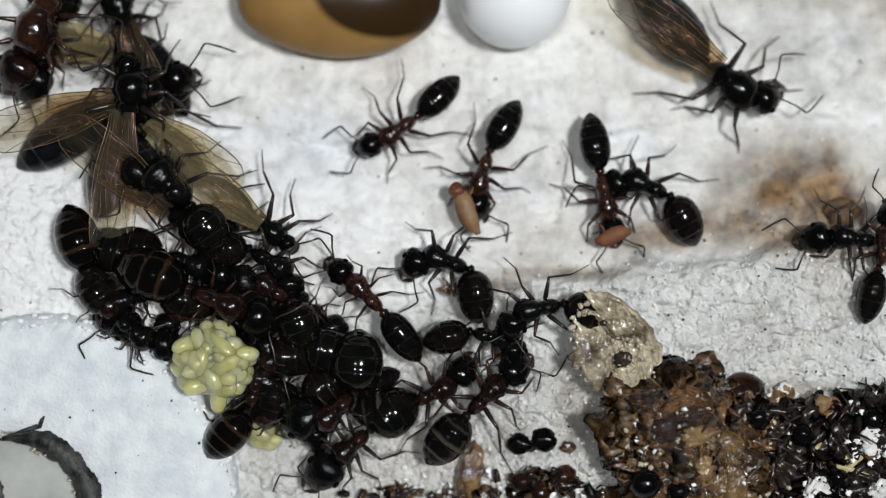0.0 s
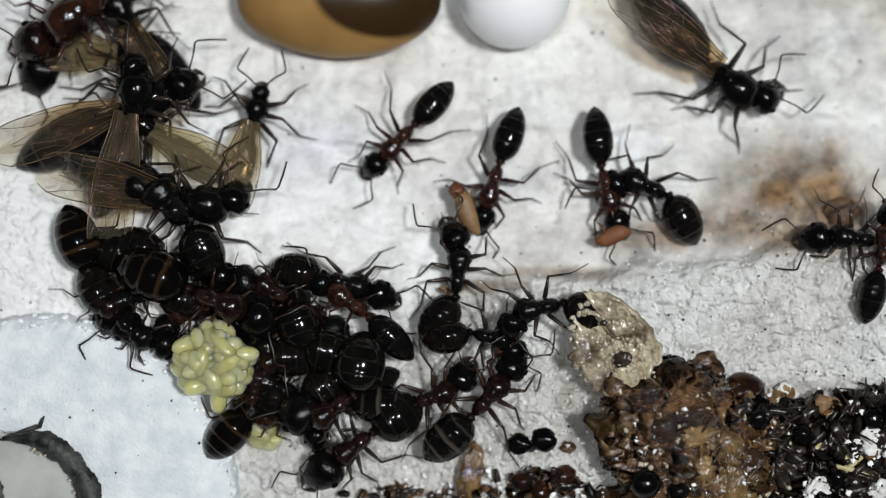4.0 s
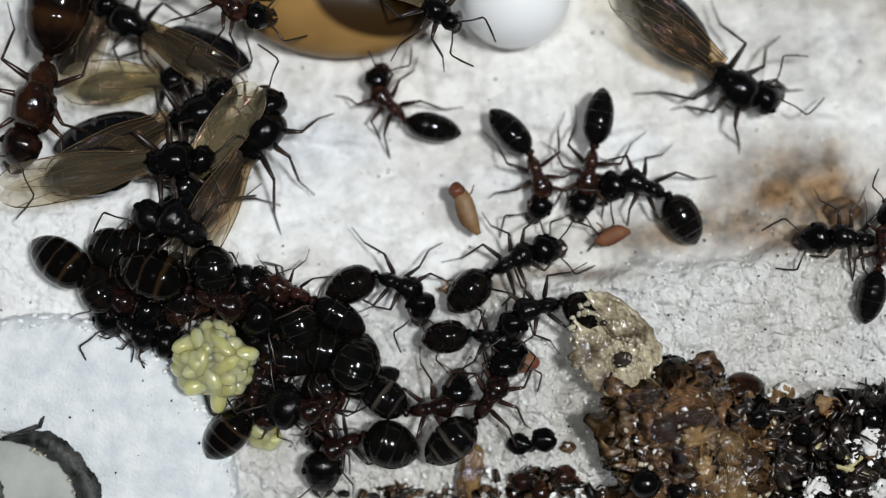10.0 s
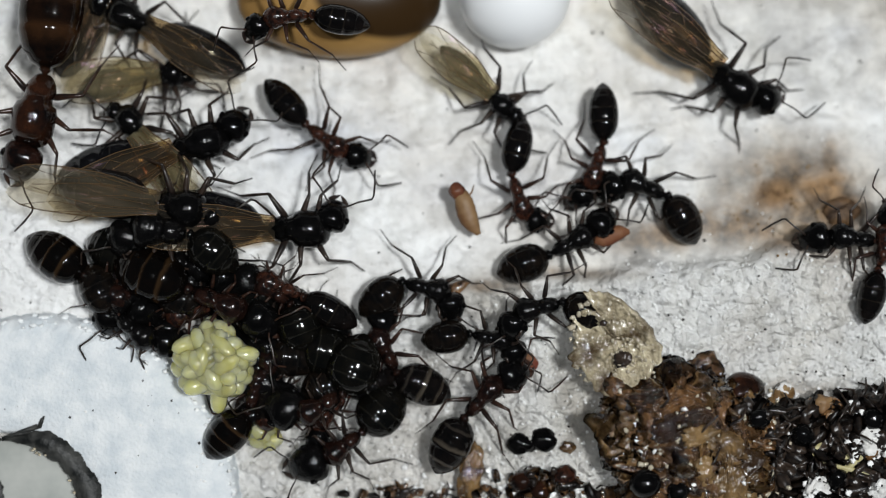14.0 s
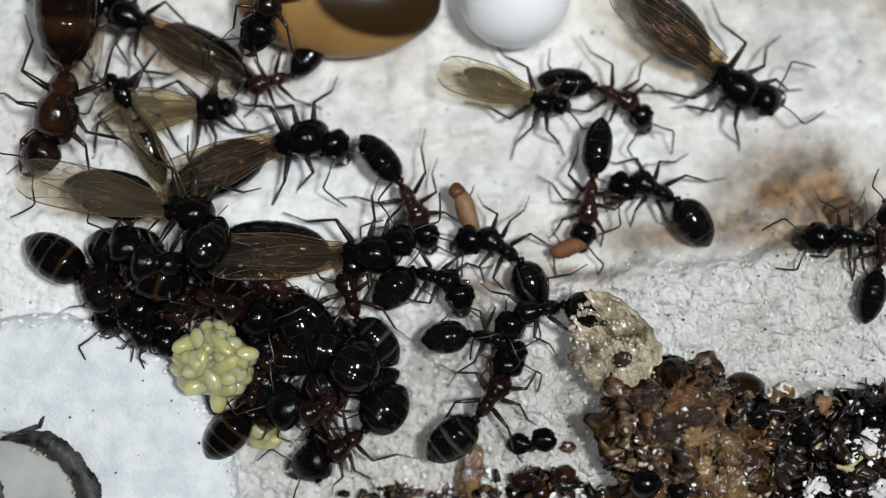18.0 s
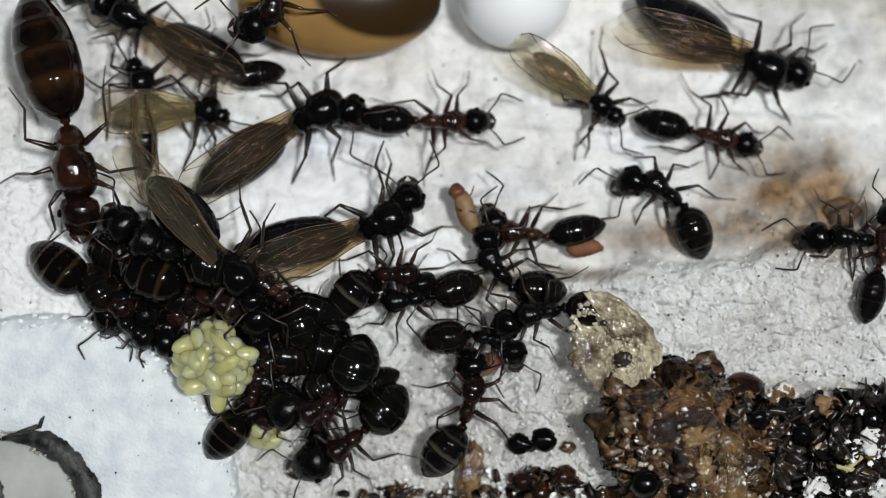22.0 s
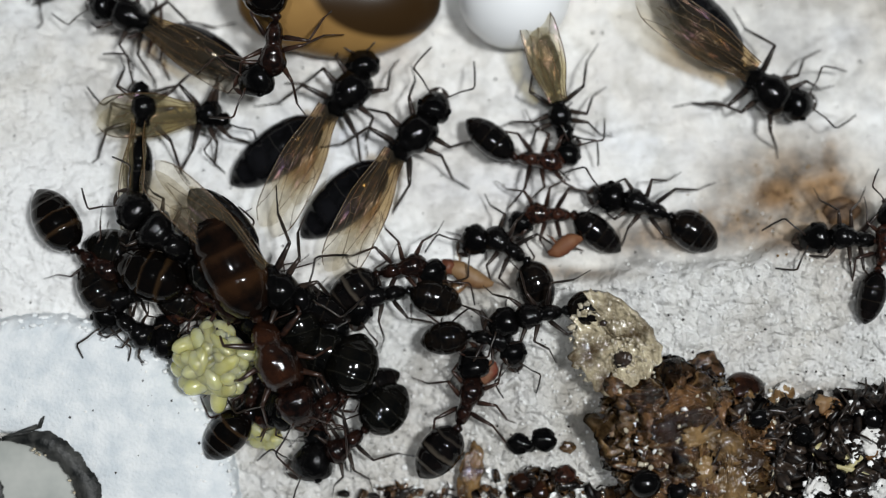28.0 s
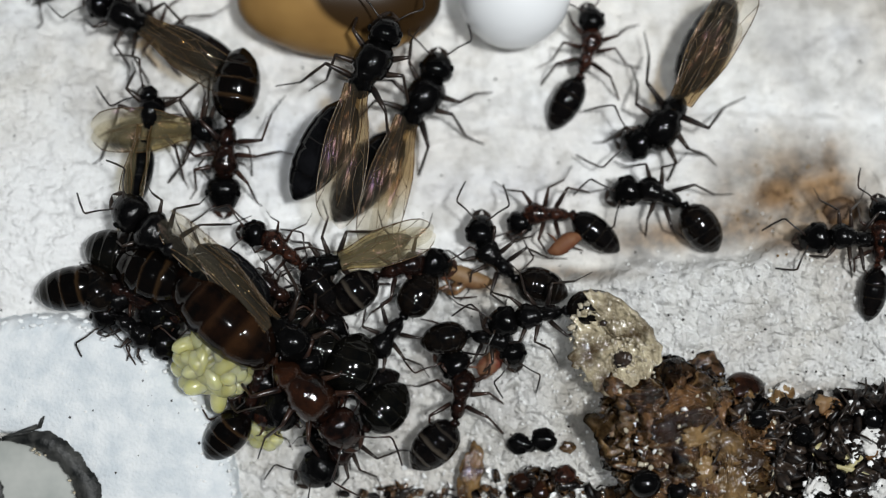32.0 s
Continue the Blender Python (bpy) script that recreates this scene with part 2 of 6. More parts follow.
PREY = vary(material("prey_skin", (0.2, 0.11, 0.05), 0.6, spec=0.2), (0.17, 0.075, 0.035), (0.11, 0.034, 0.018), 620, 4, 0.3, 3500, 0.00006)
PINK = vary(material("pink_scrap", (0.6, 0.25, 0.15), 0.5, spec=0.25), (0.16, 0.085, 0.045), (0.13, 0.03, 0.018), 900, 3, 0.3, 4000, 0.00005)
CRUMB = vary(material("brown_crumb", (0.35, 0.2, 0.1), 0.7, spec=0.2), (0.10, 0.050, 0.016), (0.35, 0.245, 0.125), 600, 5, 0.5, 2500, 0.00015)
HUSK = vary(material("husk_skin", (0.42, 0.30, 0.14), 0.18, Coat_Weight=1.0, Coat_Roughness=0.12), (0.06, 0.036, 0.014), (0.50, 0.43, 0.29), 480, 10, 1.0, 2000, 0.00045)
LITTER = vary(material("litter_brown", (0.10, 0.05, 0.02), 0.16, spec=0.6, Coat_Weight=0.6, Coat_Roughness=0.1), (0.014, 0.008, 0.005), (0.19, 0.095, 0.036), 900, 7, 1.0, 2200, 0.0003, by_object=0.5)
STAINED = vary(material("stained_crumb", (0.5, 0.42, 0.33), 0.75, spec=0.2), (0.24, 0.175, 0.115), (0.52, 0.45, 0.37), 500, 5, 0.5, 2600, 0.00012)
DARKCRUMB = vary(material("dark_crumb", (0.08, 0.04, 0.02), 0.6, spec=0.25), (0.035, 0.018, 0.009), (0.15, 0.085, 0.04), 700, 5, 0.5, 2600, 0.00012)
LITTERDARK = vary(material("litter_black", (0.015, 0.012, 0.010), 0.28), (0.006, 0.005, 0.005), (0.030, 0.020, 0.014), 1500, 4, 0.5, 4500, 0.00008, by_object=0.4)
LITTERTAN = vary(material("litter_tan", (0.3, 0.17, 0.06), 0.22, Coat_Weight=0.3), (0.028, 0.014, 0.006), (0.15, 0.085, 0.035), 900, 5, 0.5, 3500, 0.0001, by_object=0.3)
RESIN = vary(material("amber_resin", (0.3, 0.17, 0.06), 0.14, Coat_Weight=0.6, Transmission_Weight=0.3), (0.05, 0.022, 0.008), (0.32, 0.19, 0.075), 900, 6, 0.8, 3000, 0.00018, by_object=0.3)
AMBERSKIN = vary(material("amber_skin", (0.12, 0.06, 0.02), 0.16, Coat_Weight=0.8, Coat_Roughness=0.08), (0.012, 0.006, 0.003), (0.135, 0.066, 0.024), 620, 6, 0.7, 2600, 0.00014)
DARKSKIN = vary(material("dark_skin", (0.03, 0.017, 0.01), 0.14, Coat_Weight=0.8, Coat_Roughness=0.08), (0.006, 0.004, 0.003), (0.050, 0.026, 0.014), 700, 6, 0.7, 2600, 0.00014)
OCHRESKIN = vary(material("ochre_skin", (0.2, 0.12, 0.05), 0.24, Coat_Weight=0.6, Coat_Roughness=0.12), (0.026, 0.013, 0.005), (0.22, 0.135, 0.056), 560, 7, 0.9, 2200, 0.0002)
YELLOW = vary(material("yellow_straw", (0.6, 0.52, 0.16), 0.5), (0.36, 0.31, 0.14), (0.55, 0.52, 0.33), 1200, 3)
GRAIN = material("gypsum_grain", (0.84, 0.835, 0.82), 0.12, Coat_Weight=0.5)

HUSKGRAIN = material("husk_crystal", (0.62, 0.55, 0.42), 0.15, Transmission_Weight=0.4)


def gaster_material(name, length, dark, bright, bands):
    """Glossy cuticle of a gaster that many units long; bands: (share of the length, half width, colour), soft across the plates' edges."""
    mat = vary(material(name, dark, 0.10, spec=0.28), dark, bright, 700, 4, 0.14, 9000, 0.00001)
    nt = mat.node_tree
    b = nt.nodes["Principled BSDF"]
    plain = b.inputs["Base Color"].links[0].from_socket
    tc = nt.nodes.new("ShaderNodeTexCoord")
    xyz = nt.nodes.new("ShaderNodeSeparateXYZ")
    nt.links.new(tc.outputs["Object"], xyz.inputs[0])
    wob = nt.nodes.new("ShaderNodeTexNoise")
    wob.inputs["Scale"].default_value = 1400
    nt.links.new(tc.outputs["Object"], wob.inputs["Vector"])
    t = nt.nodes.new("ShaderNodeMath")
    t.operation = "MULTIPLY_ADD"
    t.inputs[1].default_value, t.inputs[2].default_value = -1 / (length * UNIT), -0.03
    nt.links.new(xyz.outputs["X"], t.inputs[0])
    shift = nt.nodes.new("ShaderNodeMath")
    shift.operation = "MULTIPLY_ADD"
    shift.inputs[1].default_value = 0.06
    nt.links.new(wob.outputs["Fac"], shift.inputs[0])
    nt.links.new(t.outputs[0], shift.inputs[2])
    ramp = nt.nodes.new("ShaderNodeValToRGB")
    ramp.color_ramp.interpolation = "EASE"
    stops = []
    for at, half, colour in bands:
        stops += [(at - half, (0, 0, 0, 0)), (at, (*colour, 1)), (at + half * 0.5, (0, 0, 0, 0))]
    ramp.color_ramp.elements[0].position, ramp.color_ramp.elements[0].color = stops[0]
    ramp.color_ramp.elements[1].position, ramp.color_ramp.elements[1].color = stops[-1]
    for at, colour in stops[1:-1]:
        ramp.color_ramp.elements.new(at).color = colour
    nt.links.new(shift.outputs[0], ramp.inputs["Fac"])
    mix = nt.nodes.new("ShaderNodeMix")
    mix.data_type, mix.blend_type = "RGBA", "ADD"
    mix.inputs[0].default_value = 1.0
    nt.links.new(plain, mix.inputs[6])
    nt.links.new(ramp.outputs["Color"], mix.inputs[7])
    nt.links.new(mix.outputs[2], b.inputs["Base Color"])
    return mat


DARKG, DARKG2 = (0.0018, 0.0017, 0.0018), (0.006, 0.0045, 0.004)
PLATE = (0.0042, 0.0036, 0.0030)
GASTER_RED = gaster_material("worker_gaster", 104, DARKG, DARKG2, [(0.31, 0.03, (0.008, 0.006, 0.004)), (0.55, 0.03, (0.008, 0.006, 0.004))])
GASTER_BLACK = gaster_material("lined_gaster", 98, DARKG, (0.009, 0.006, 0.004), [(0.30, 0.035, PLATE), (0.54, 0.035, PLATE), (0.74, 0.03, PLATE)])
GASTER_STOUT = gaster_material("stout_gaster", 110, (0.0016, 0.0017, 0.0016), (0.0045, 0.004, 0.003), [(0.30, 0.03, (0.006, 0.0055, 0.004)), (0.54, 0.028, (0.006, 0.0055, 0.004)), (0.74, 0.025, (0.004, 0.0035, 0.0025))])
GASTER_AMBER = gaster_material("amber_gaster", 124, (0.0013, 0.0011, 0.001), (0.003, 0.002, 0.0015), [(0.30, 0.07, (0.024, 0.013, 0.0055)), (0.54, 0.04, (0.020, 0.011, 0.005)), (0.75, 0.03, (0.010, 0.006, 0.0035))])
GASTER_STRIPED = gaster_material("striped_gaster", 114, DARKG, DARKG2, [(0.18, 0.06, (0.018, 0.015, 0.012)), (0.48, 0.08, (0.045, 0.037, 0.028)), (0.76, 0.06, (0.030, 0.024, 0.018))])
GASTER_QUEEN = gaster_material("queen_gaster", 236, (0.002, 0.0014, 0.0012), (0.009, 0.004, 0.0022), [(0.27, 0.15, (0.020, 0.0085, 0.003)), (0.50, 0.07, (0.013, 0.006, 0.0025)), (0.70, 0.04, (0.008, 0.004, 0.002)), (0.84, 0.03, (0.005, 0.003, 0.002))])
GASTER_WINGED = gaster_material("winged_gaster", 160, (0.002, 0.002, 0.0022), (0.006, 0.006, 0.007), [(0.30, 0.02, (0.010, 0.009, 0.008)), (0.54, 0.02, (0.010, 0.009, 0.008))])


def wing_material(name, tint, film, share, rough=0.2, root=None, length=250):
    """A clear membrane: light passes with a tint, which deepens to root towards the wing's root, and the corrugated film itself reflects."""
    mat = bpy.data.materials.new(name)
    mat.use_nodes = True
    nt = mat.node_tree
    b = nt.nodes["Principled BSDF"]
    b.inputs["Base Color"].default_value = (*film, 1)
    b.inputs["Roughness"].default_value = rough
    b.inputs["Thin Film IOR"].default_value = 1.4
    clear = nt.nodes.new("ShaderNodeBsdfTransparent")
    clear.inputs[0].default_value = (*tint, 1)
    mix = nt.nodes.new("ShaderNodeMixShader")
    tc = nt.nodes.new("ShaderNodeTexCoord")
    stretch = nt.nodes.new("ShaderNodeMapping")
    stretch.inputs["Scale"].default_value = (0.13, 1.0, 1.0)
    nt.links.new(tc.outputs["Object"], stretch.inputs["Vector"])
    n = nt.nodes.new("ShaderNodeTexNoise")
    n.inputs["Scale"].default_value, n.inputs["Detail"].default_value = 1300, 3.0
    nt.links.new(stretch.outputs["Vector"], n.inputs["Vector"])
    bp = nt.nodes.new("ShaderNodeBump")
    bp.inputs["Strength"].default_value, bp.inputs["Distance"].default_value = 1.0, 0.00022
    nt.links.new(n.outputs["Fac"], bp.inputs["Height"])
    nt.links.new(bp.outputs["Normal"], b.inputs["Normal"])
    sheen = nt.nodes.new("ShaderNodeTexNoise")
    sheen.inputs["Scale"].default_value = 300
    nt.links.new(tc.outputs["Object"], sheen.inputs["Vector"])
    thick = nt.nodes.new("ShaderNodeMapRange")
    thick.inputs["From Min"].default_value, thick.inputs["From Max"].default_value = 0.3, 0.7
    thick.inputs["To Min"].default_value, thick.inputs["To Max"].default_value = 215, 300
    nt.links.new(sheen.outputs["Fac"], thick.inputs["Value"])
    nt.links.new(thick.outputs["Result"], b.inputs["Thin Film Thickness"])
    mr = nt.nodes.new("ShaderNodeMapRange")
    mr.inputs["From Min"].default_value, mr.inputs["From Max"].default_value = 0.3, 0.7
    mr.inputs["To Min"].default_value, mr.inputs["To Max"].default_value = share * 0.3, share * 1.9
    nt.links.new(n.outputs["Fac"], mr.inputs["Value"])
    share_out = mr.outputs["Result"]
    if root:
        xyz = nt.nodes.new("ShaderNodeSeparateXYZ")
        nt.links.new(tc.outputs["Object"], xyz.inputs[0])
        near = nt.nodes.new("ShaderNodeMapRange")
        near.interpolation_type = "SMOOTHSTEP"
        near.inputs["From Min"].default_value, near.inputs["From Max"].default_value = -0.66 * length * UNIT, -0.30 * length * UNIT
        nt.links.new(xyz.outputs["X"], near.inputs["Value"])
        deep = nt.nodes.new("ShaderNodeMix")
        deep.data_type = "RGBA"
        deep.inputs[6].default_value, deep.inputs[7].default_value = (*tint, 1), (*root, 1)
        nt.links.new(near.outputs["Result"], deep.inputs[0])
        nt.links.new(deep.outputs[2], clear.inputs[0])
        more = nt.nodes.new("ShaderNodeMath")
        more.operation = "MULTIPLY_ADD"
        more.inputs[1].default_value = 0.025
        nt.links.new(near.outputs["Result"], more.inputs[0])
        nt.links.new(share_out, more.inputs[2])
        share_out = more.outputs[0]
    nt.links.new(share_out, mix.inputs[0])
    nt.links.new(clear.outputs[0], mix.inputs[1])
    nt.links.new(b.outputs[0], mix.inputs[2])
    nt.links.new(mix.outputs[0], nt.nodes["Material Output"].inputs["Surface"])
    return mat


SMOKY = wing_material("smoky_wing", (0.90, 0.875, 0.82), (0.16, 0.14, 0.11), 0.05, 0.17, (0.74, 0.63, 0.46))
CLEAR = wing_material("clear_wing", (0.925, 0.90, 0.83), (0.30, 0.26, 0.165), 0.11, 0.12, (0.82, 0.765, 0.60), 172)
MILKY = wing_material("milky_wing", (0.84, 0.805, 0.73), (0.28, 0.25, 0.19), 0.065, 0.22, (0.66, 0.56, 0.39), 232)


# ---- building helpers ----
def part(name, bm, mat, parent=None, label="", smooth=True):
    """Links a bmesh as one mesh object, under a thing or a part."""
    me = bpy.data.meshes.new(name)
    bm.to_mesh(me)
    bm.free()
    for m in (mat if isinstance(mat, (list, tuple)) else [mat]):
        me.materials.append(m)
    if smooth:
        me.polygons.foreach_set("use_smooth", [True] * len(me.polygons))
    ob = new(name, me)
    if parent is not None:
        ob.parent = parent
    return tagged(ob, label)


def shared(name, me, parent, m):
    """A piece of its own on a mesh that alike pieces share."""
    ob = new(name, me)
    ob.parent = parent
    ob.matrix_basis = m
    return ob


def loft(bm, rings, n=14, bands=()):
    """A body of rings along x: (x, y, z, half width, half height). Faces of the rows in bands take the second material."""
    rows = []
    for x, y, z, ry, rz in rings:
        rows.append([bm.verts.new((x, y + ry * math.cos(2 * math.pi * k / n), z + rz * math.sin(2 * math.pi * k / n))) for k in range(n)])
    for i in range(len(rows) - 1):
        for k in range(n):
            f = bm.faces.new((rows[i][k], rows[i][(k + 1) % n], rows[i + 1][(k + 1) % n], rows[i + 1][k]))
            f.material_index = 1 if i in bands else 0
    for row in (rows[0], rows[-1]):
        bm.faces.new(row)
    bmesh.ops.recalc_face_normals(bm, faces=bm.faces)
    return bm


def tube(bm, points, radii, n=6):
    """A tapering round rod through the points."""
    pts = [Vector(p) for p in points]
    rows = []
    for i, p in enumerate(pts):
        d = (pts[min(i + 1, len(pts) - 1)] - pts[max(i - 1, 0)]).normalized()
        side = d.cross(Vector((0, 0, 1)) if abs(d.z) < 0.9 else Vector((1, 0, 0))).normalized()
        up = side.cross(d)
        rows.append([bm.verts.new(p + radii[i] * (side * math.cos(2 * math.pi * k / n) + up * math.sin(2 * math.pi * k / n))) for k in range(n)])
    for i in range(len(rows) - 1):
        for k in range(n):
            bm.faces.new((rows[i][k], rows[i + 1][k], rows[i + 1][(k + 1) % n], rows[i][(k + 1) % n]))
    bm.faces.new(rows[0])
    bm.faces.new(rows[-1][::-1])
    return bm


def sized(bm, k=UNIT):
    bmesh.ops.scale(bm, vec=(k, k, k), verts=bm.verts)
    return bm


def lump(bm, size, centre=(0, 0, 0), rough=0.25, freq=1.6, seed=0.0, cuts=3):
    """A rounded uneven lump with the half sizes size."""
    made = bmesh.ops.create_icosphere(bm, subdivisions=cuts, radius=1.0)["verts"]
    for vert in made:
        p = vert.co.copy()
        k = 1 + rough * noise.noise(p * freq + Vector((seed, seed * 0.7, 0)))
        vert.co = Vector((p.x * size[0] * k + centre[0], p.y * size[1] * k + centre[1], p.z * size[2] * k + centre[2]))
    return bm


# ---- the plaster ground and the nest's walls ----
def ground_mesh():
    """One uneven sheet, fine in the middle and coarse round it."""
    us = list(np.arange(-1500, -60, 120.0)) + list(np.arange(-60, 1640, 4.5)) + list(np.arange(1640, 3100, 120.0))
    vs = list(np.arange(-1300, -60, 120.0)) + list(np.arange(-60, 950, 4.5)) + list(np.arange(950, 2200, 120.0))
    verts = []
    for v in vs:
        for u in us:
            z = relief(u, v)
            line = 500 - 0.135 * (u - 850) if u > 850 else 545
            grit = smooth_step(-20, 60, v - line) * 0.8 + 0.2
            z += 9.0 * noise.noise((u * 0.026, v * 0.034, 0.0)) - 8.0 * abs(noise.noise((u * 0.03, v * 0.06, 4.0))) + 2.6 * noise.noise((u * 0.09, v * 0.1, 9.0)) + 1.0 * noise.noise((u * 0.2, v * 0.2, 2.0)) + (grit - 0.15) * (5.5 * noise.noise((u * 0.05, v * 0.06, 0.0)) - 7.0 * abs(noise.noise((u * 0.075, v * 0.085, 5.0))) + 4.5 * noise.noise((u * 0.16, v * 0.16, 8.0)))
            verts.append((*plan(u, v, relief(u, v)).xy, z * UNIT))
    w = len(us)
    faces = [(j * w + i, (j + 1) * w + i, (j + 1) * w + i + 1, j * w + i + 1) for j in range(len(vs) - 1) for i in range(w - 1)]
    me = bpy.data.meshes.new("ground")
    me.from_pydata(verts, [], faces)
    me.materials.append(PLASTER)
    me.polygons.foreach_set("use_smooth", [True] * len(me.polygons))
    return new("ground", me)


tagged(ground_mesh(), "white granular plaster floor of the ant nest", "ground", kind="structure")


def nest_wall(name, u0, v0, u1, v1):
    bm = bmesh.new()
    bmesh.ops.create_cube(bm, size=1.0)
    a, b = plan(u0, v0), plan(u1, v1)
    for vert in bm.verts:
        vert.co = Vector(((a.x + b.x) / 2 + vert.co.x * abs(b.x - a.x), (a.y + b.y) / 2 + vert.co.y * abs(b.y - a.y), 0.006 + vert.co.z * 0.014))
    bmesh.ops.bevel(bm, geom=list(bm.edges), offset=0.0006, segments=2, affect="EDGES")
    tagged(part(name, bm, PLASTER, smooth=False), "plain white plaster wall of the nest", "wall", kind="structure")


nest_wall("wall_north", -1500, -1400, 3000, -1200)
nest_wall("wall_south", -1500, 2080, 3000, 2280)
nest_wall("wall_west", -1700, -1400, -1502, 2280)
nest_wall("wall_east", 2982, -1400, 3180, 2280)


# ---- the collar round the water tube ----
def ring_profile(bm, profile, n=96, ripple=0.0):
    """Turns a profile of (radius, height) round z."""
    rows = []
    for k in range(n):
        a = 2 * math.pi * k / n
        row = []
        for r, z in profile:
            rr = r + ripple * (noise.noise((r * 0.04 * math.cos(a), r * 0.04 * math.sin(a), z * 0.05)) + 0.7 * noise.noise((r * 0.13 * math.cos(a), r * 0.13 * math.sin(a), z * 0.1)))
            row.append(bm.verts.new((rr * math.cos(a), rr * math.sin(a), z)))
        rows.append(row)
    m = len(profile)
    for k in range(n):
        for i in range(m - 1):
            bm.faces.new((rows[k][i], rows[(k + 1) % n][i], rows[(k + 1) % n][i + 1], rows[k][i + 1]))
    return bm


def collar():
    base = new("tube_collar")
    base.location = Vector((*plan(69, 909, 40).xy, 0))
    bm = ring_profile(bmesh.new(), [(352, -20), (348, 4), (343, 18), (337, 28), (329, 35), (316, 39), (296, 40), (270, 40), (240, 40), (200, 39), (168, 37), (160, 30), (158, 12), (158, -20)], 420, 4.0)
    for vert in bm.verts:
        # the hole lies aside of the collar's middle
        r = math.hypot(vert.co.x, vert.co.y)
        k = min(1.0, max(0.0, (336 - r) / 174))
        vert.co.x -= 65 * k
        vert.co.y -= 20 * k
        vert.co.z += 1.5 * noise.noise((vert.co.x * 0.02, vert.co.y * 0.02, 0)) if r < 325 else 0
        if 318 < r:
            crumble = smooth_step(318, 336, r)
            vert.co.z += crumble * (6 * noise.noise((vert.co.x * 0.06, vert.co.y * 0.06, 3)) + 4 * noise.noise((vert.co.x * 0.16, vert.co.y * 0.16, 5)))
    part("rim", sized(bm), COLLAR, base)
    rnd = random.Random(31)
    for k in range(120):
        a = math.radians(rnd.uniform(-12, 135))
        r = rnd.gauss(337, 6)
        s = rnd.uniform(1.5, 5.0)
        crumbs = lump(bmesh.new(), (s * 1.3, s, s * 0.8), (r * math.cos(a), r * math.sin(a), 31 - 0.9 * (r - 334)), 0.7, 1.8, k * 1.3, 2)
        part("plaster_crumb", sized(crumbs), RIMWHITE, base)
    tagged(base, "smooth pale grey plaster collar with a crumbly raised edge", "collar")


def water_tube():
    base = new("water_tube")
    base.location = plan(4, 929)
    bm = ring_profile(bmesh.new(), [(151, -10), (152, 32), (158, 44), (170, 49), (183, 47), (193, 42), (197, 34)], 220, 7.0)
    for vert in bm.verts:
        # the ring thins out towards its torn end
        a = math.degrees(math.atan2(vert.co.y, vert.co.x))
        r = math.hypot(vert.co.x, vert.co.y)
        full = 1.0 if abs(a) < 62 else max(0.06, 1 - (abs(a) - 62) / 26)
        rr = 151 + (r - 151) * full
        vert.co.x, vert.co.y = vert.co.x * rr / r, vert.co.y * rr / r
        vert.co.z *= 0.5 + 0.5 * full
    part("rubber_ring", sized(bm), RUBBER, base, "scuffed black rubber ring with a torn end")
    bm = bmesh.new()
    lump(bm, (153, 153, 26), (0, 0, 2), 0.03, 1.2, 4.0, 4)
    part("plug", sized(bm), COTTON, base, "translucent grey wet plug")
    part("stain", sized(lump(bmesh.new(), (34, 34, 8), (-14, 56, 22), 0.5, 1.6, 9.0, 3)), RUBBER, base, "black mould patch")
    for k, line in enumerate((((74, 176, 36), (80, 190, 40), (84, 196, 40)), ((72, 178, 38), (40, 168, 40), (8, 153, 34)), ((60, 168, 36), (30, 164, 40), (10, 158, 38)))):
        part("torn_strand", sized(tube(bmesh.new(), line, (5, 3.5, 1.5), 6)), RUBBER, base, "torn black strand")
    rnd = random.Random(6)
    for k in range(9):
        a = math.radians(rnd.uniform(5, 80))
        r = rnd.gauss(152, 3)
        part("wet_grain", sized(lump(bmesh.new(), (3, 2.4, 2.4), (r * math.cos(a), r * math.sin(a), 36), 0.8, 1.8, k * 1.1, 2)), HUSKGRAIN, base)
    tagged(base, "grey water tube plug in a black rubber ring", "water tube")


collar()
water_tube()


# ---- beads ----
def beads():
    z = relief(605, 40)
    bead = part("glazed_bead", sized(lump(bmesh.new(), (184, 106, 84), (0, 0, 40), 0.03, 1.0, 2.0, 5)), TAN)
    bead.location = plan(602, 4, z + 20)
    tagged(bead, "tan glossy bead with one side shaded dark brown on plaster", "bead")
    ball = part("white_ball", sized(lump(bmesh.new(), (100, 96, 92), (0, 0, 70), 0.01, 1.0, 1.0, 5)), WHITE)
    ball.location = plan(907, 2, relief(907, 30))
    tagged(ball, "smooth glossy white ball resting on the plaster", "ball")


beads()


# ---- ants: forward is +x, the origin on the ground under the thorax's middle, in plan units ----
def gaster_body(length, wide, high, mat):
    """A gaster of five plates, each a little proud of the next, from the waist backwards to a pointed tip."""
    stops = (0.0, 0.30, 0.54, 0.74, 0.89, 1.0)
    rings = []
    for s in range(5):
        for k in range(5):
            share = (0, 0.30, 0.62, 0.90, 1.0)[k]
            if s == 0:
                share = share ** 1.6
            if s == 4:
                share = 1 - (1 - k / 4.0) ** 1.7
            t = stops[s] + (stops[s + 1] - stops[s]) * (share if k < 4 else 0.985)
            if t < 0.44:
                r = math.sqrt(max(0.012, 1 - ((0.44 - t) / 0.44) ** 2.4))
            else:
                r = max(0.03, 1 - ((t - 0.44) / 0.56) ** 2.1) ** 0.62
            r *= 0.985 if k == 0 and s else 1.0
            rings.append((-length * t, 0, 0.10 * high * math.sin(math.pi * t), wide * r, high * r))
    return loft(bmesh.new(), rings, 20), mat


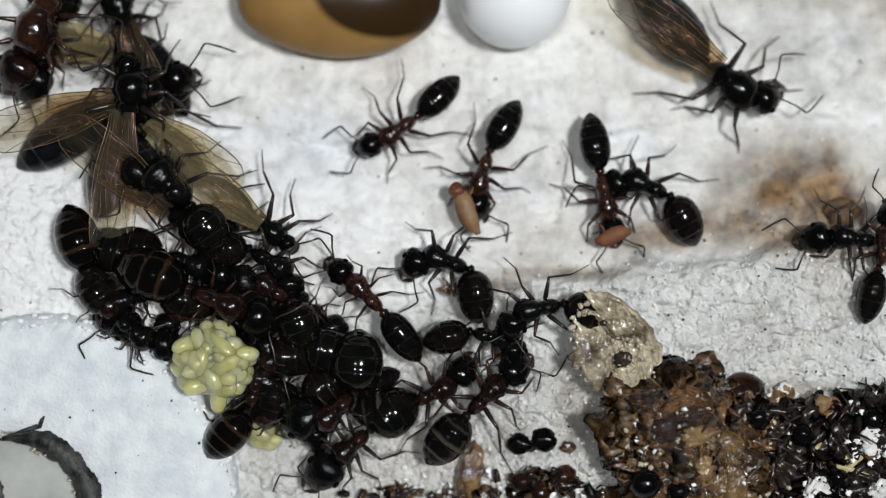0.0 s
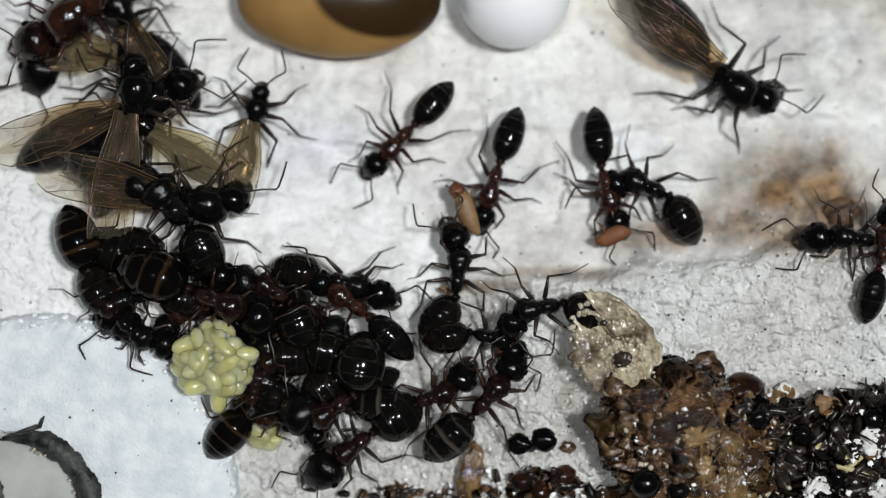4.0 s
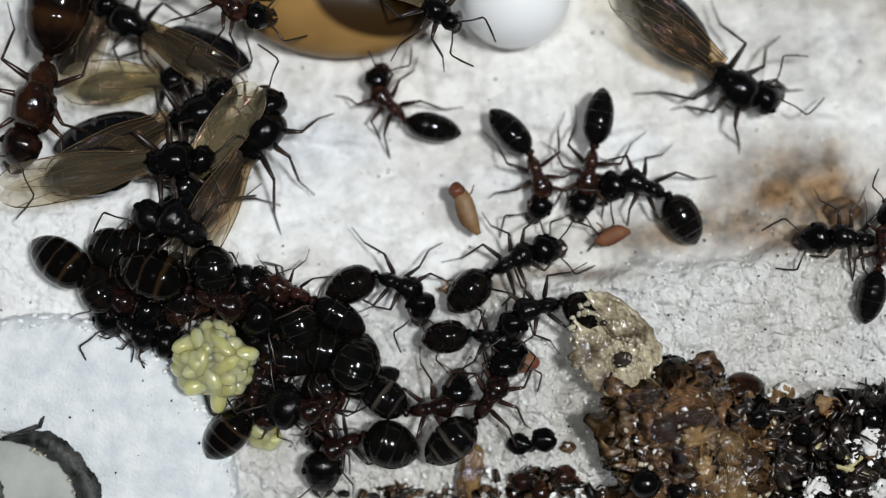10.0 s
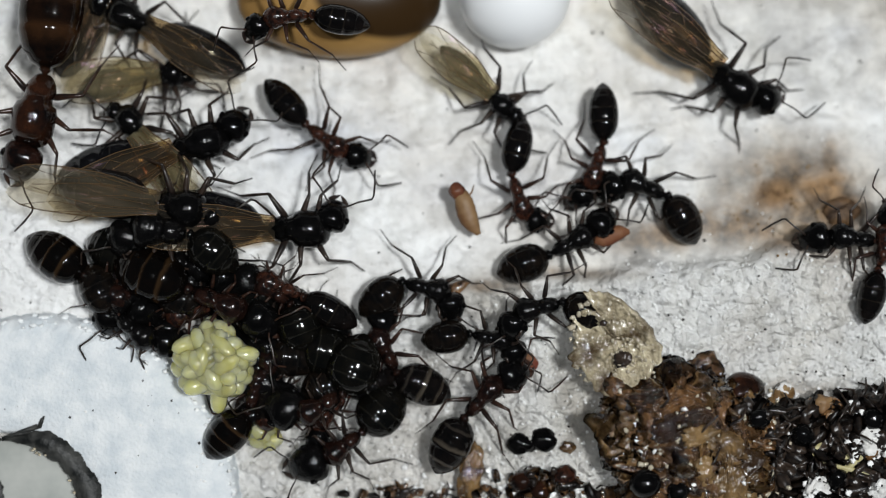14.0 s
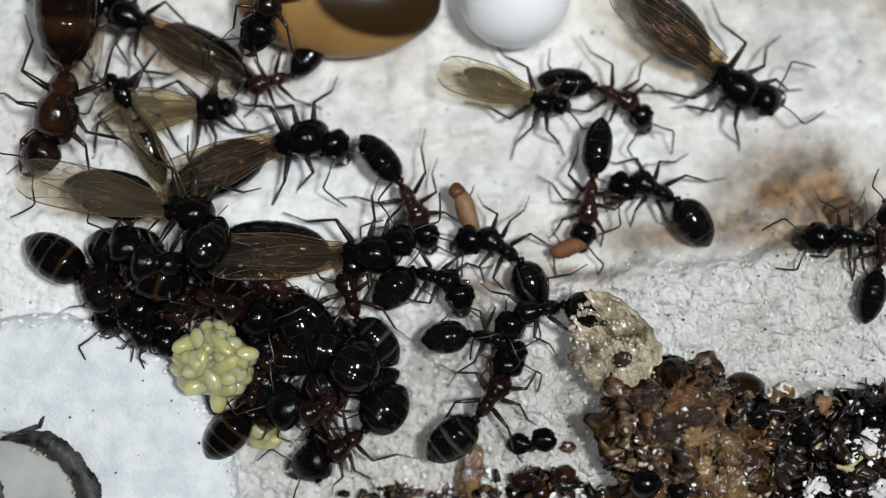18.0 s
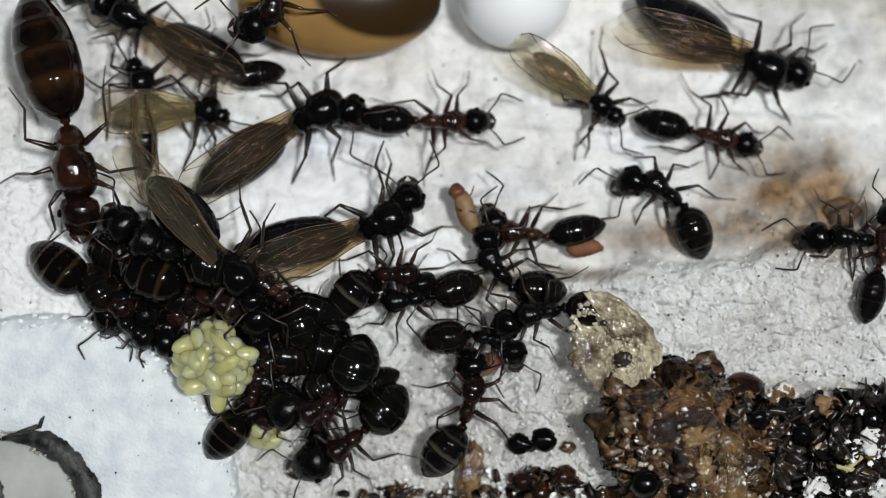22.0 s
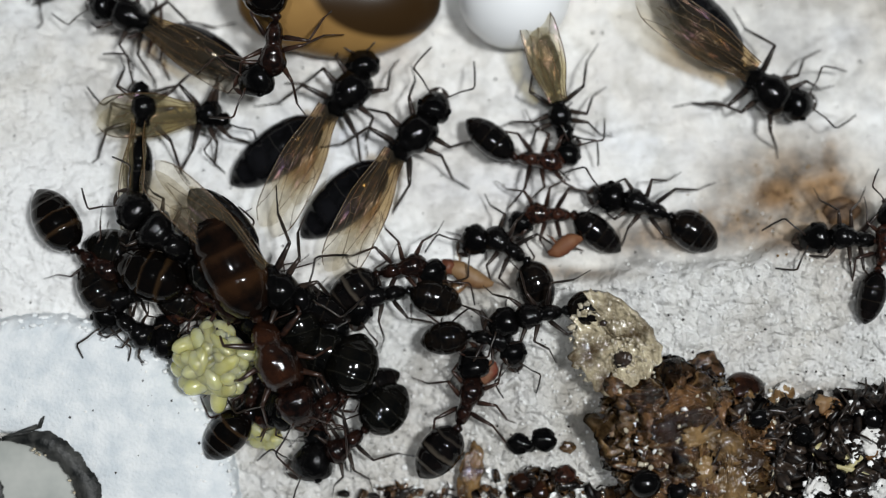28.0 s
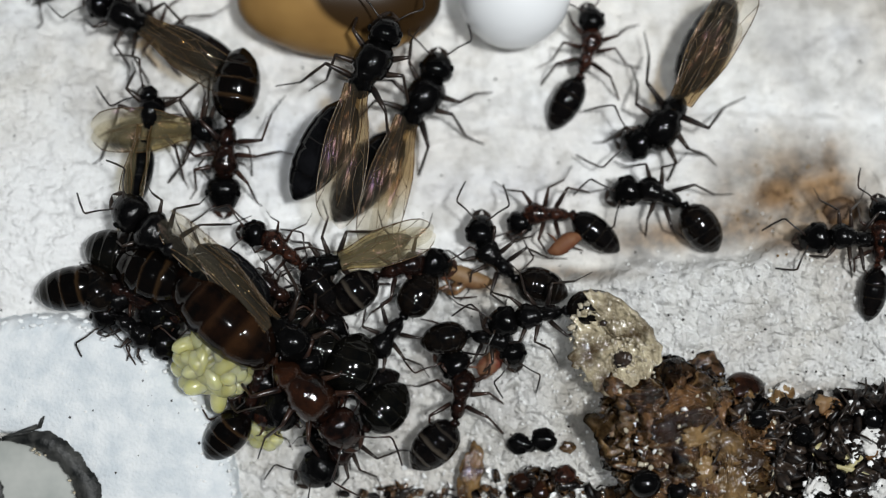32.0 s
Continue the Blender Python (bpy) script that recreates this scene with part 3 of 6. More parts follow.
# per leg: where it joins, then angle from straight ahead and length of thigh, shin and foot
LEGS = (("front", 0.27, (62, 44), (8, 40), (38, 32)),
        ("middle", 0.02, (78, 46), (130, 46), (98, 40)),
        ("hind", -0.22, (116, 54), (168, 60), (146, 50)))


def ant(name, thorax, gaster, head, mats, limb, wings=None, gap=0):
    """An ant in parts. thorax, gaster, head: (length, width, height); mats: thorax, gaster, head, legs; limb: leg length."""
    tl, tw, th = thorax
    gl, gw, gh = gaster
    hl, hw, hh = head
    z0 = th * 0.62 + 20
    base = new(name)
    rings = []
    if wings or name == "queen_ant":
        outline = ((0, .26, .24, -.2), (.04, .44, .44, -.18), (.12, .62, .60, -.14), (.22, .72, .76, -.06), (.27, .66, .74, -.02), (.30, .62, .80, .04), (.36, .66, .90, .10), (.40, .72, .90, .08), (.43, .90, .94, .06), (.52, 1, 1.04, .08), (.68, 1, 1.04, .08), (.80, .98, .98, .03), (.86, .90, .86, -.04), (.92, .78, .70, -.12), (.97, .60, .50, -.2), (1, .36, .3, -.24))
    else:
        outline = ((0, .2, .24, -.10), (.04, .40, .46, -.04), (.14, .56, .76, .06), (.28, .60, .92, .14), (.38, .56, .80, .06), (.42, .54, .70, -.02), (.47, .62, .78, 0), (.55, .80, .94, .10), (.61, .82, .92, .09), (.64, .86, .92, .08), (.72, 1, 1, .10), (.83, .97, .94, .04), (.93, .70, .64, -.05), (1, .34, .32, -.12))
    for t, w, h, dz in outline:
        rings.append((tl * (t - 0.5), 0, z0 + th * 0.5 * dz, tw * 0.5 * w, th * 0.5 * h))
    part("thorax", sized(loft(bmesh.new(), rings, 18)), mats[0], base)
    node = loft(bmesh.new(), [(-tl * .5 - 15, 0, z0 - 6, 4, 4), (-tl * .5 - 11, 0, z0, 9, 12), (-tl * .5 - 6, 0, z0 + 2, 10, 15), (-tl * .5 - 1, 0, z0 - 4, 5, 6), (-tl * .5 + 6, 0, z0 - 6, 6, 6)], 10)
    if gap:
        tube(node, [(-tl * .5 + 2, 0, z0 - 6), (-tl * .5 - gap * .5, 0, z0 - 7), (-tl * .5 - 12 - gap, 0, z0 - 6)], (6, 4, 5), 8)
    part("waist", sized(node), mats[0], base)
    bm, gm = gaster_body(gl, gw * 0.5, gh * 0.5, mats[1])
    g = part("gaster", sized(bm), gm, base)
    g.location = Vector((-tl * .5 - 9 - gap, 0, z0 - gh * (0.06 if wings else 0.0))) * UNIT
    shape = ((0, .30, .3, -3), (.025, .62, .56, -2), (.09, .88, .82, 0), (.22, 1, .98, 1), (.40, 1, 1, 1), (.60, .92, .90, 0), (.78, .76, .70, -2), (.91, .58, .48, -4), (.98, .44, .3, -5), (1, .2, .2, -6))
    bm = loft(bmesh.new(), [(hl * t, 0, dz, w * hw * .5, h * hh * .5) for t, w, h, dz in shape], 18)
    hd = part("head", sized(bm), mats[2], base)
    hd.location = Vector((tl * .5 - (6 if wings else 3), 0, z0 - 2)) * UNIT
    k = limb / 100.0
    fat = 1.5 if wings else 1.4
    for side in (1, -1):
        eye = lump(bmesh.new(), (hw * .11, hw * .06, hw * .11), (hl * .42, side * hw * .47, hh * .16), 0, 1, 0, 2)
        part("eye", sized(eye), BLACK, hd)
        jaw = loft(bmesh.new(), [(hl * .90, side * hw * .20, -6, 5, 4), (hl * 1.02, side * hw * .21, -8, 6.5, 4), (hl * 1.14, side * hw * .12, -9, 5, 3), (hl * 1.22, side * hw * .02, -10, 1.5, 1.5)], 8)
        part("mandible", sized(jaw), mats[3], hd)
        elbow = Vector((hl * .92 + 22 * k, side * (hw * .30 + 40 * k), hh * .25 + 14))
        feeler = tube(bmesh.new(), [(hl * .74, side * hw * .18, hh * .36), (hl * .80, side * (hw * .22 + 6 * k), hh * .30 + 6), elbow * .5 + Vector((hl * .40, side * hw * .12, hh * .17 + 4)), elbow, elbow + Vector((8 * k, side * 1 * k, -2)), elbow + Vector((34 * k, -side * 6 * k, -12)), elbow + Vector((62 * k, -side * 16 * k, -22))], (1.7, 1.5, 1.6, 1.9, 1.6, 1.9, 1.5), 6)
        part("antenna", sized(feeler), mats[3], hd)
        for which, root, thigh, shin, foot in LEGS:
            r = Vector((tl * root, side * tw * .30, z0 - th * .15))

            def reach(angle, long, z):
                return Vector((long * k * math.cos(math.radians(angle)), side * long * k * math.sin(math.radians(angle)), z))

            knee = reach(*thigh, 20 * k)
            ankle = reach(*shin, 8 - r.z - 20 * k + 4 * k)
            toe = ankle + reach(*foot, -4)
            toe.z = 2 - r.z - knee.z
            bm = tube(bmesh.new(), [(0, 0, -3), knee * .14 + Vector((0, 0, 2)), knee * .38 + Vector((0, 0, 3)), knee * .72 + Vector((0, 0, 2)), knee], (3.6 * k * fat, 4.4 * k * fat, 4.0 * k * fat, 2.9 * k * fat, 2.2 * k * fat), 8)
            leg = part(which + "_leg", sized(bm), mats[3], base)
            leg.location = r * UNIT
            bend = ankle.lerp(toe, 0.45) + Vector((0, 0, 2))
            bm = tube(bmesh.new(), [(0, 0, 0), ankle * .12, ankle * .55 + Vector((0, 0, 1.5)), ankle, ankle.lerp(toe, .06), bend, toe], (1.9 * k * fat, 1.7 * k * fat, 2.2 * k * fat, 1.7 * k * fat, 1.15 * k * fat, 1.0 * k * fat, .8 * k * fat), 6)
            low = part("shin", sized(bm), mats[3], leg)
            low.location = knee * UNIT
            if wings and which == "middle":
                wing(base, side, wings, tl, tw, z0 + th * .5, gh)
    base["lengths"] = (tl * .5 + 1 + hl * .45, tl * .5 + 9 + gap + gl * .46, tl)
    return base


def wing_point(t, c, length, width, side):
    """A place on a wing: t from the root to the tip, c from the front edge back."""
    full = width * (0.30 + 0.30 * smooth_step(0, 0.08, t) + 0.40 * smooth_step(0.05, 0.5, t))
    taper = math.sqrt(max(0.0, 1 - max(0.0, (t - 0.72) / 0.282) ** 2.4))
    front = 0.06 * width * math.sin(math.pi * t) - 0.45 * full * (1 - taper)
    y = side * (front - full * taper * c + width * (0.14 + 0.24 * smooth_step(0, 0.45, t)))
    z = 2.2 * math.sin(t * 9 + c * 3) + 2.6 * math.sin(c * 11) * t - 0.08 * width * c
    return Vector((-length * t, y, z))


VEINS = (((0, 0), (.2, 0), (.4, 0), (.6, 0), (.75, 0), (.9, .0), (.97, .1)),
         ((.02, .18), (.25, .14), (.46, .13), (.60, .06), (.68, .0)),
         ((.46, .13), (.54, .30), (.66, .34), (.78, .22), (.88, .03)),
         ((.03, .34), (.22, .36), (.38, .42), (.54, .46), (.70, .58), (.84, .70)),
         ((.38, .42), (.46, .13)), ((.54, .30), (.54, .46)),
         ((.05, .62), (.25, .70), (.42, .82), (.52, .96)))


def wing_sheet(length, width, side):
    """A cambered wing with a straight front edge and a rounded tip, lying backwards along -x, and the lines of its veins."""
    bm = bmesh.new()
    n, m = 22, 8
    rows = [[bm.verts.new(wing_point(i / n, j / m, length, width, side)) for j in range(m + 1)] for i in range(n + 1)]
    for i in range(n):
        for j in range(m):
            bm.faces.new((rows[i][j], rows[i + 1][j], rows[i + 1][j + 1], rows[i][j + 1]))
    lines = []
    for vein in VEINS:
        line = []
        for (t0, c0), (t1, c1) in zip(vein, vein[1:]):
            for s in (0, 0.5):
                line.append(wing_point(t0 + (t1 - t0) * s, c0 + (c1 - c0) * s, length, width, side) + Vector((0, 0, 0.8)))
        line.append(wing_point(*vein[-1], length, width, side) + Vector((0, 0, 0.8)))
        lines.append(line)
    return bm, lines


def wing(base, side, look_of, tl, tw, top, gh):
    """Fore and hind wing of one side; all four are swept a little to one side, as folded wings lie."""
    length, width, film, sway = look_of
    for name, k, spread in (("forewing", 1.0, 1), ("hindwing", 0.72, 4)):
        bm, lines = wing_sheet(length * k, width * (1.0 if k == 1 else 0.72), side)
        ob = part(name, sized(bm), film, base)
        height = top + 7 + (4 if side > 0 else 0) - (7 if k < 1 else 0)
        slope = -math.degrees(math.atan2(height - (top * 0.9 + gh * 0.22), length * 0.8)) * 0.4
        ob.matrix_basis = pose(-tl * (.36 if length > 200 else .24) * UNIT, side * tw * .20 * UNIT, height * UNIT, side * 8, slope, -side * spread + sway)
        for i, line in enumerate(lines if k == 1 and width < 60 else lines[:2] + lines[3:5] if k == 1 else lines[3:4]):
            thick = 0.95 if i == 0 else 0.45
            thin = tube(bmesh.new(), line, [thick if j < len(line) - 2 else 0.6 for j in range(len(line))], 4)
            part("vein", sized(thin), VEIN, ob)


def stand(u, v, heading):
    """How high an ant stands that climbs on the bead, by what lies under its head, middle and gaster."""
    top = -300.0
    for reach in (60, 0, -80):
        x = u + reach * math.cos(math.radians(heading)) - 601
        y = v - reach * math.sin(math.radians(heading))
        d = (x / 182) ** 2 + (y / 102) ** 2
        if d < 1:
            top = max(top, relief(605, 40) + 60 + 78 * math.sqrt(1 - d))
    return top


KINDS = {}


def kind_of(kind):
    """Each kind of ant is built once; the next of its kind are copies."""
    if kind in KINDS:
        return copy_thing(KINDS[kind], Matrix())
    if kind == "red_worker":
        ob = ant("worker_ant", (82, 42, 42), (104, 54, 50), (48, 46, 40), (REDBROWN, GASTER_RED, BLACK, REDLEG), 74)
    elif kind == "black_worker":
        ob = ant("worker_ant", (84, 48, 48), (98, 68, 60), (56, 54, 44), (DULL, GASTER_BLACK, BLACK, LEG), 74)
    elif kind == "banded_worker":
        ob = ant("worker_ant", (90, 48, 46), (124, 80, 70), (60, 58, 46), (DARKRED, GASTER_AMBER, BLACK, REDLEG), 80)
    elif kind == "striped_worker":
        ob = ant("worker_ant", (92, 48, 48), (114, 76, 68), (60, 58, 44), (DARKRED, GASTER_STRIPED, BLACK, REDLEG), 82)
    elif kind == "stocky_worker":
        ob = ant("worker_ant", (82, 52, 50), (110, 92, 78), (78, 74, 54), (DARKRED, GASTER_STOUT, DULL, LEG), 76)
    elif kind == "broad_worker":
        ob = ant("worker_ant", (98, 76, 64), (98, 76, 66), (64, 66, 52), (DULL, GASTER_STOUT, DULL, LEG), 76)
    elif kind == "winged_queen":
        ob = ant("winged_queen_ant", (108, 66, 62), (198, 88, 72), (56, 60, 54), (BLACK, GASTER_WINGED, BLACK, LEG), 92, (240, 56, SMOKY, 13))
    elif kind == "winged_male":
        ob = ant("winged_male_ant", (66, 42, 42), (104, 42, 38), (30, 32, 28), (BLACK, GASTER_WINGED, BLACK, LEG), 80, (172, 52, CLEAR, 3))
    elif kind == "winged_callow":
        ob = ant("winged_male_ant", (58, 50, 44), (96, 60, 50), (28, 34, 30), (BLACK, GASTER_WINGED, BLACK, LEG), 90, (176, 62, CLEAR, 0), 36)
    elif kind == "winged_pale":
        ob = ant("winged_male_ant", (82, 58, 54), (150, 76, 62), (40, 46, 40), (BLACK, GASTER_WINGED, BLACK, LEG), 86, (232, 48, MILKY, 4))
    else:
        ob = ant("queen_ant", (128, 76, 76), (236, 112, 98), (70, 70, 56), (RUSSET, GASTER_QUEEN, DARKRED, REDLEG), 100)
    KINDS[kind] = ob
    return ob


class Trail:
    """An ant and its way: at a time, the plan places of its head, thorax and gaster."""

    def __init__(self, kind, label, size=1.0, lift=0.0, group="ants of the nest", fold=(), crouch=False):
        self.ob = kind_of(kind)
        self.ob.scale = (size, size, size)
        self.size, self.lift, self.rows, self.fold, self.crouch = size, lift, [], fold, crouch
        self.winged, self.leaning = kind.startswith("winged"), kind == "winged_pale"
        tagged(self.ob, label, "ant", group)
        TRAILS.append(self)

    def to(self, t, hu, hv, tu, tv, gu, gv):
        self.rows.append((t, hu, hv, tu, tv, gu, gv))
        return self

    def poses(self):
        """At each row: time, place, heading, and the turns of head and gaster against the thorax, in degrees."""
        lh, lg, tl = self.ob["lengths"]
        lh, lg, half = lh * self.size, lg * self.size, tl * self.size * 0.5
        made = []
        for t, hu, hv, tu, tv, gu, gv in self.rows:
            h, th, g = Vector((hu, -hv)), Vector((tu, -tv)), Vector((gu, -gv))
            a, b = (h - th).normalized(), (th - g).normalized()
            ahead = a * 0.4 + b * 1.6 if self.winged else a + b * 1.15
            heading = math.atan2(ahead.y, ahead.x)
            fwd = Vector((math.cos(heading), math.sin(heading)))
            for _ in range(4):
                neck, waist = th + fwd * half, th - fwd * half
                hd, gd = (h - neck).normalized(), (g - waist).normalized()
                th = th + (h - neck - hd * (lh - half)) * 0.45 + (g - waist - gd * (lg - half)) * 0.22
            neck, waist = th + fwd * half, th - fwd * half
            hd, gd = h - neck, waist - g
            ht = self.wrap(math.degrees(math.atan2(hd.y, hd.x) - heading))
            gt = self.wrap(math.degrees(math.atan2(gd.y, gd.x) - heading))
            made.append([t, th.x, -th.y, math.degrees(heading), max(-70, min(70, ht)), max(-62, min(62, gt))])
        for i in range(1, len(made)):
            made[i][3] = made[i - 1][3] + self.wrap(made[i][3] - made[i - 1][3])
        full = [made[0]]
        for row in made[1:]:
            last = full[-1]
            steps = max(1, math.ceil(abs(row[3] - last[3]) / 60))
            for k in range(1, steps + 1):
                full.append([p + (q - p) * k / steps for p, q in zip(last, row)])
        return full

    def height(self, t):
        """How high it climbs over the ground at a time: one height, or rows of time and height."""
        if not isinstance(self.lift, tuple):
            return self.lift
        for (t0, z0), (t1, z1) in zip(self.lift, self.lift[1:]):
            if t <= t1:
                return z0 + (z1 - z0) * max(0.0, t - t0) / (t1 - t0)
        return self.lift[-1][1]

    @staticmethod
    def wrap(a):
        return (a + 180) % 360 - 180

    def key(self):
        rows = self.poses()
        if rows[0][0] > 0:
            rows.insert(0, [0.0] + rows[0][1:])
        if rows[-1][0] < 32:
            rows.append([32.0] + rows[-1][1:])
        whole = []
        for t, u, v, a, ht, gt in rows:
            foot = max(relief(u, v), stand(u, v, a)) + self.height(t)
            p = plan(u, v, foot + 40)
            whole.append((t, pose(p.x, p.y, foot * UNIT, 0, 0, a)))
        walk(self.ob, whole)
        rnd = random.Random(len(TRAILS) * 7 + int(rows[0][1]))
        for ob in self.ob.children:
            kind = ob.name.split(".")[0]
            at = ob.location.copy()
            if kind == "head":
                walk(ob, [(r[0], pose(at.x, at.y, at.z, 0, 14, r[4])) for r in rows])
            elif kind == "gaster":
                walk(ob, [(r[0], pose(at.x, at.y, at.z, 0, -6, r[5])) for r in rows])
            elif kind.endswith("wing") and self.fold:
                rest = ob.matrix_basis.copy()
                side = 1 if at.y > 0 else -1
                walk(ob, [(t, Matrix.Translation(rest.translation) @ pose(0, 0, 0, roll if self.leaning else side * roll, 0, yaw) @ rest.to_3x3().to_4x4()) for t, yaw, roll in self.fold])
            elif kind.endswith("_leg"):
                walk(ob, self.stride(rows, ob, at, kind, rnd))
                if self.crouch:
                    ob.scale = (0.7, 0.7, 1.0)
                for shin in ob.children:
                    shin.rotation_euler.z = math.radians(rnd.uniform(-30, 30))

    def stride(self, rows, ob, at, kind, rnd):
        """A leg's swing: it steps as the ant covers ground, in two tripods, and rests askew."""
        left = at.y > 0
        phase = math.pi if (kind == "middle_leg") == left else 0.0
        rest = rnd.uniform(-19, 19)
        made, gone = [(rows[0][0], pose(at.x, at.y, at.z, 0, 0, rest))], 0.0
        for r0, r1 in zip(rows, rows[1:]):
            way = math.hypot(r1[1] - r0[1], r1[2] - r0[2]) + 0.6 * abs(r1[3] - r0[3])
            dt = r1[0] - r0[0]
            steps = max(1, min(int(dt / 0.2), math.ceil(way / 22)))
            strong = 17 * min(1.0, way / 40)
            for k in range(1, steps + 1):
                gone += way / steps
                swing = strong * math.sin(gone / 62 * 2 * math.pi / 2 + phase)
                made.append((r0[0] + dt * k / steps, pose(at.x, at.y, at.z, 0, 0, rest + (swing if left else -swing))))
        return made


TRAILS = []


# ---- eggs ----
def egg_mesh(name, long, wide):
    bm = loft(bmesh.new(), [(long * (t - 0.5), 0, 0, wide * .5 * r, wide * .5 * r) for t, r in ((0, .15), (.05, .5), (.15, .78), (.32, .96), (.5, 1), (.68, .97), (.85, .8), (.95, .5), (1, .15))], 12)
    me = bpy.data.meshes.new(name)
    sized(bm).to_mesh(me)
    bm.free()
    me.materials.append(EGG)
    me.polygons.foreach_set("use_smooth", [True] * len(me.polygons))
    return me


def egg_heap(u, v, across, high, count, label, seed, near):
    base = new("egg_heap")
    base.location = Vector((*plan(u, v, high * 0.85).xy, 0))
    rnd = random.Random(seed)
    kinds = [egg_mesh("egg", 50, 33), egg_mesh("egg", 42, 32), egg_mesh("egg", 58, 32), egg_mesh("egg", 66, 31)]
    part("egg_mass", sized(lump(bmesh.new(), (across * 1.02, across * 1.06, (high - near) * 1.12), (0, 0, near - 6), 0.12, 2.2, seed, 4)), EGG, base, "eggs stuck together in a moist mass")
    for k in range(count):
        a = k * 2.39996 + rnd.uniform(-0.4, 0.4)
        r = math.sqrt((k + 0.5) / count) + rnd.uniform(-0.05, 0.05)
        x, y = across * r * math.cos(a), across * r * math.sin(a) * 1.04
        z = near - 9 + (high - near) * math.sqrt(max(0.0, 1 - r * r)) + rnd.uniform(-9, 6)
        shared("egg", rnd.choice(kinds), base, pose(x * UNIT, y * UNIT, z * UNIT, 0, rnd.uniform(-40, 40), rnd.uniform(0, 360)))
    tagged(base, label, "eggs")


egg_heap(377, 641, 56, 106, 50, "heap of moist pale yellow ant eggs held by workers", 3, 78)
egg_heap(468, 768, 20, 34, 7, "few pale yellow ant eggs on plaster", 8, 12)


# ---- scraps of prey, which ants drag about ----
def scrap(name, long, wide, mat, label, seed):
    bm = bmesh.new()
    rings = []
    for i in range(15):
        t = i / 14
        r = math.sin(math.pi * min(0.97, max(0.03, t))) ** 0.6 * (1 + 0.025 * math.sin(t * 40))
        rings.append((long * (t - 0.5), 4 * math.sin(t * 5 + seed), 0, wide * .5 * r, wide * .36 * r))
    loft(bm, rings, 12)
    for vert in bm.verts:
        vert.co += Vector((0, 0, 3 * noise.noise(vert.co * 0.08 + Vector((seed, 0, 0)))))
    base = new(name)
    part("body", sized(bm), mat, base)
    for k in range(1):
        bm = tube(bmesh.new(), [(-long * .2 + k * long * .15, wide * .3, 0), (-long * .25 + k * long * .17, wide * .62, 2), (-long * .35 + k * long * .17, wide * .9, -wide * .3)], (2.4, 1.8, 1.0), 5)
        part("stump", sized(bm), mat, base)
    if mat is ORANGE:
        part("red_tip", sized(lump(bmesh.new(), (wide * .42, wide * .40, wide * .34), (-long * .40, 0, 1), 0.2, 1.6, seed, 3)), RUST, base, "dark red end")
    return tagged(base, label, "insect scrap", "scraps of prey")


SCRAPS = [scrap("prey_scrap", 96, 36, ORANGE, "tan husk of a small insect with a red end", 1.0),
          scrap("prey_scrap", 66, 32, PREY, "torn brownish insect scrap in the crease", 4.0),
          scrap("prey_scrap", 56, 40, PINK, "soft pinkish scrap held by workers", 7.0)]
litter_red = scrap("prey_scrap", 56, 24, LITTER, "dull red-brown scrap on the plaster", 9.0)
litter_red.matrix_basis = pose(*plan(805, 508, 12), 0, 0, 12)


def black_crumb():
    base = new("black_crumb")
    base.location = plan(942, 782, 10)
    part("front_lobe", sized(lump(bmesh.new(), (26, 22, 18), (19, 4, 8), 0.18, 1.7, 2, 3)), BLACK, base)
    part("rear_lobe", sized(lump(bmesh.new(), (28, 20, 16), (-18, -2, 6), 0.3, 1.9, 5, 3)), BLACK, base)
    part("leg_stub", sized(tube(bmesh.new(), [(-30, 6, 6), (-38, 14, 8), (-42, 6, 2)], (3, 2.4, 1.2), 5)), LEG, base)
    part("leg_stub", sized(tube(bmesh.new(), [(26, -14, 6), (36, -20, 6), (44, -16, 2)], (3, 2.4, 1.2), 5)), LEG, base)
    tagged(base, "shiny black two-lobed insect remnant on plaster", "insect remnant")


black_crumb()


def crumb(u, v, size, mat, label, seed, z=6, cuts=3, rough=0.5):
    ob = part("dried_crumb", sized(lump(bmesh.new(), size, (0, 0, 0), rough, 1.5, seed, cuts)), mat)
    ob.location = plan(u, v, relief(u, v) + z)
    tagged(ob, label, "crumb", "dried crumbs")


crumb(1490, 376, (32, 27, 12), DARKCRUMB, "dark brown dried food crumb beside an ant", 3, 0, 4, 0.16)
crumb(1404, 414, (36, 25, 7), STAINED, "low grey-brown mound of dried food", 4, -1, 4, 0.2)
crumb(1004, 792, (14, 10, 8), LITTERTAN, "small yellow-brown crumb on plaster", 9, 3)


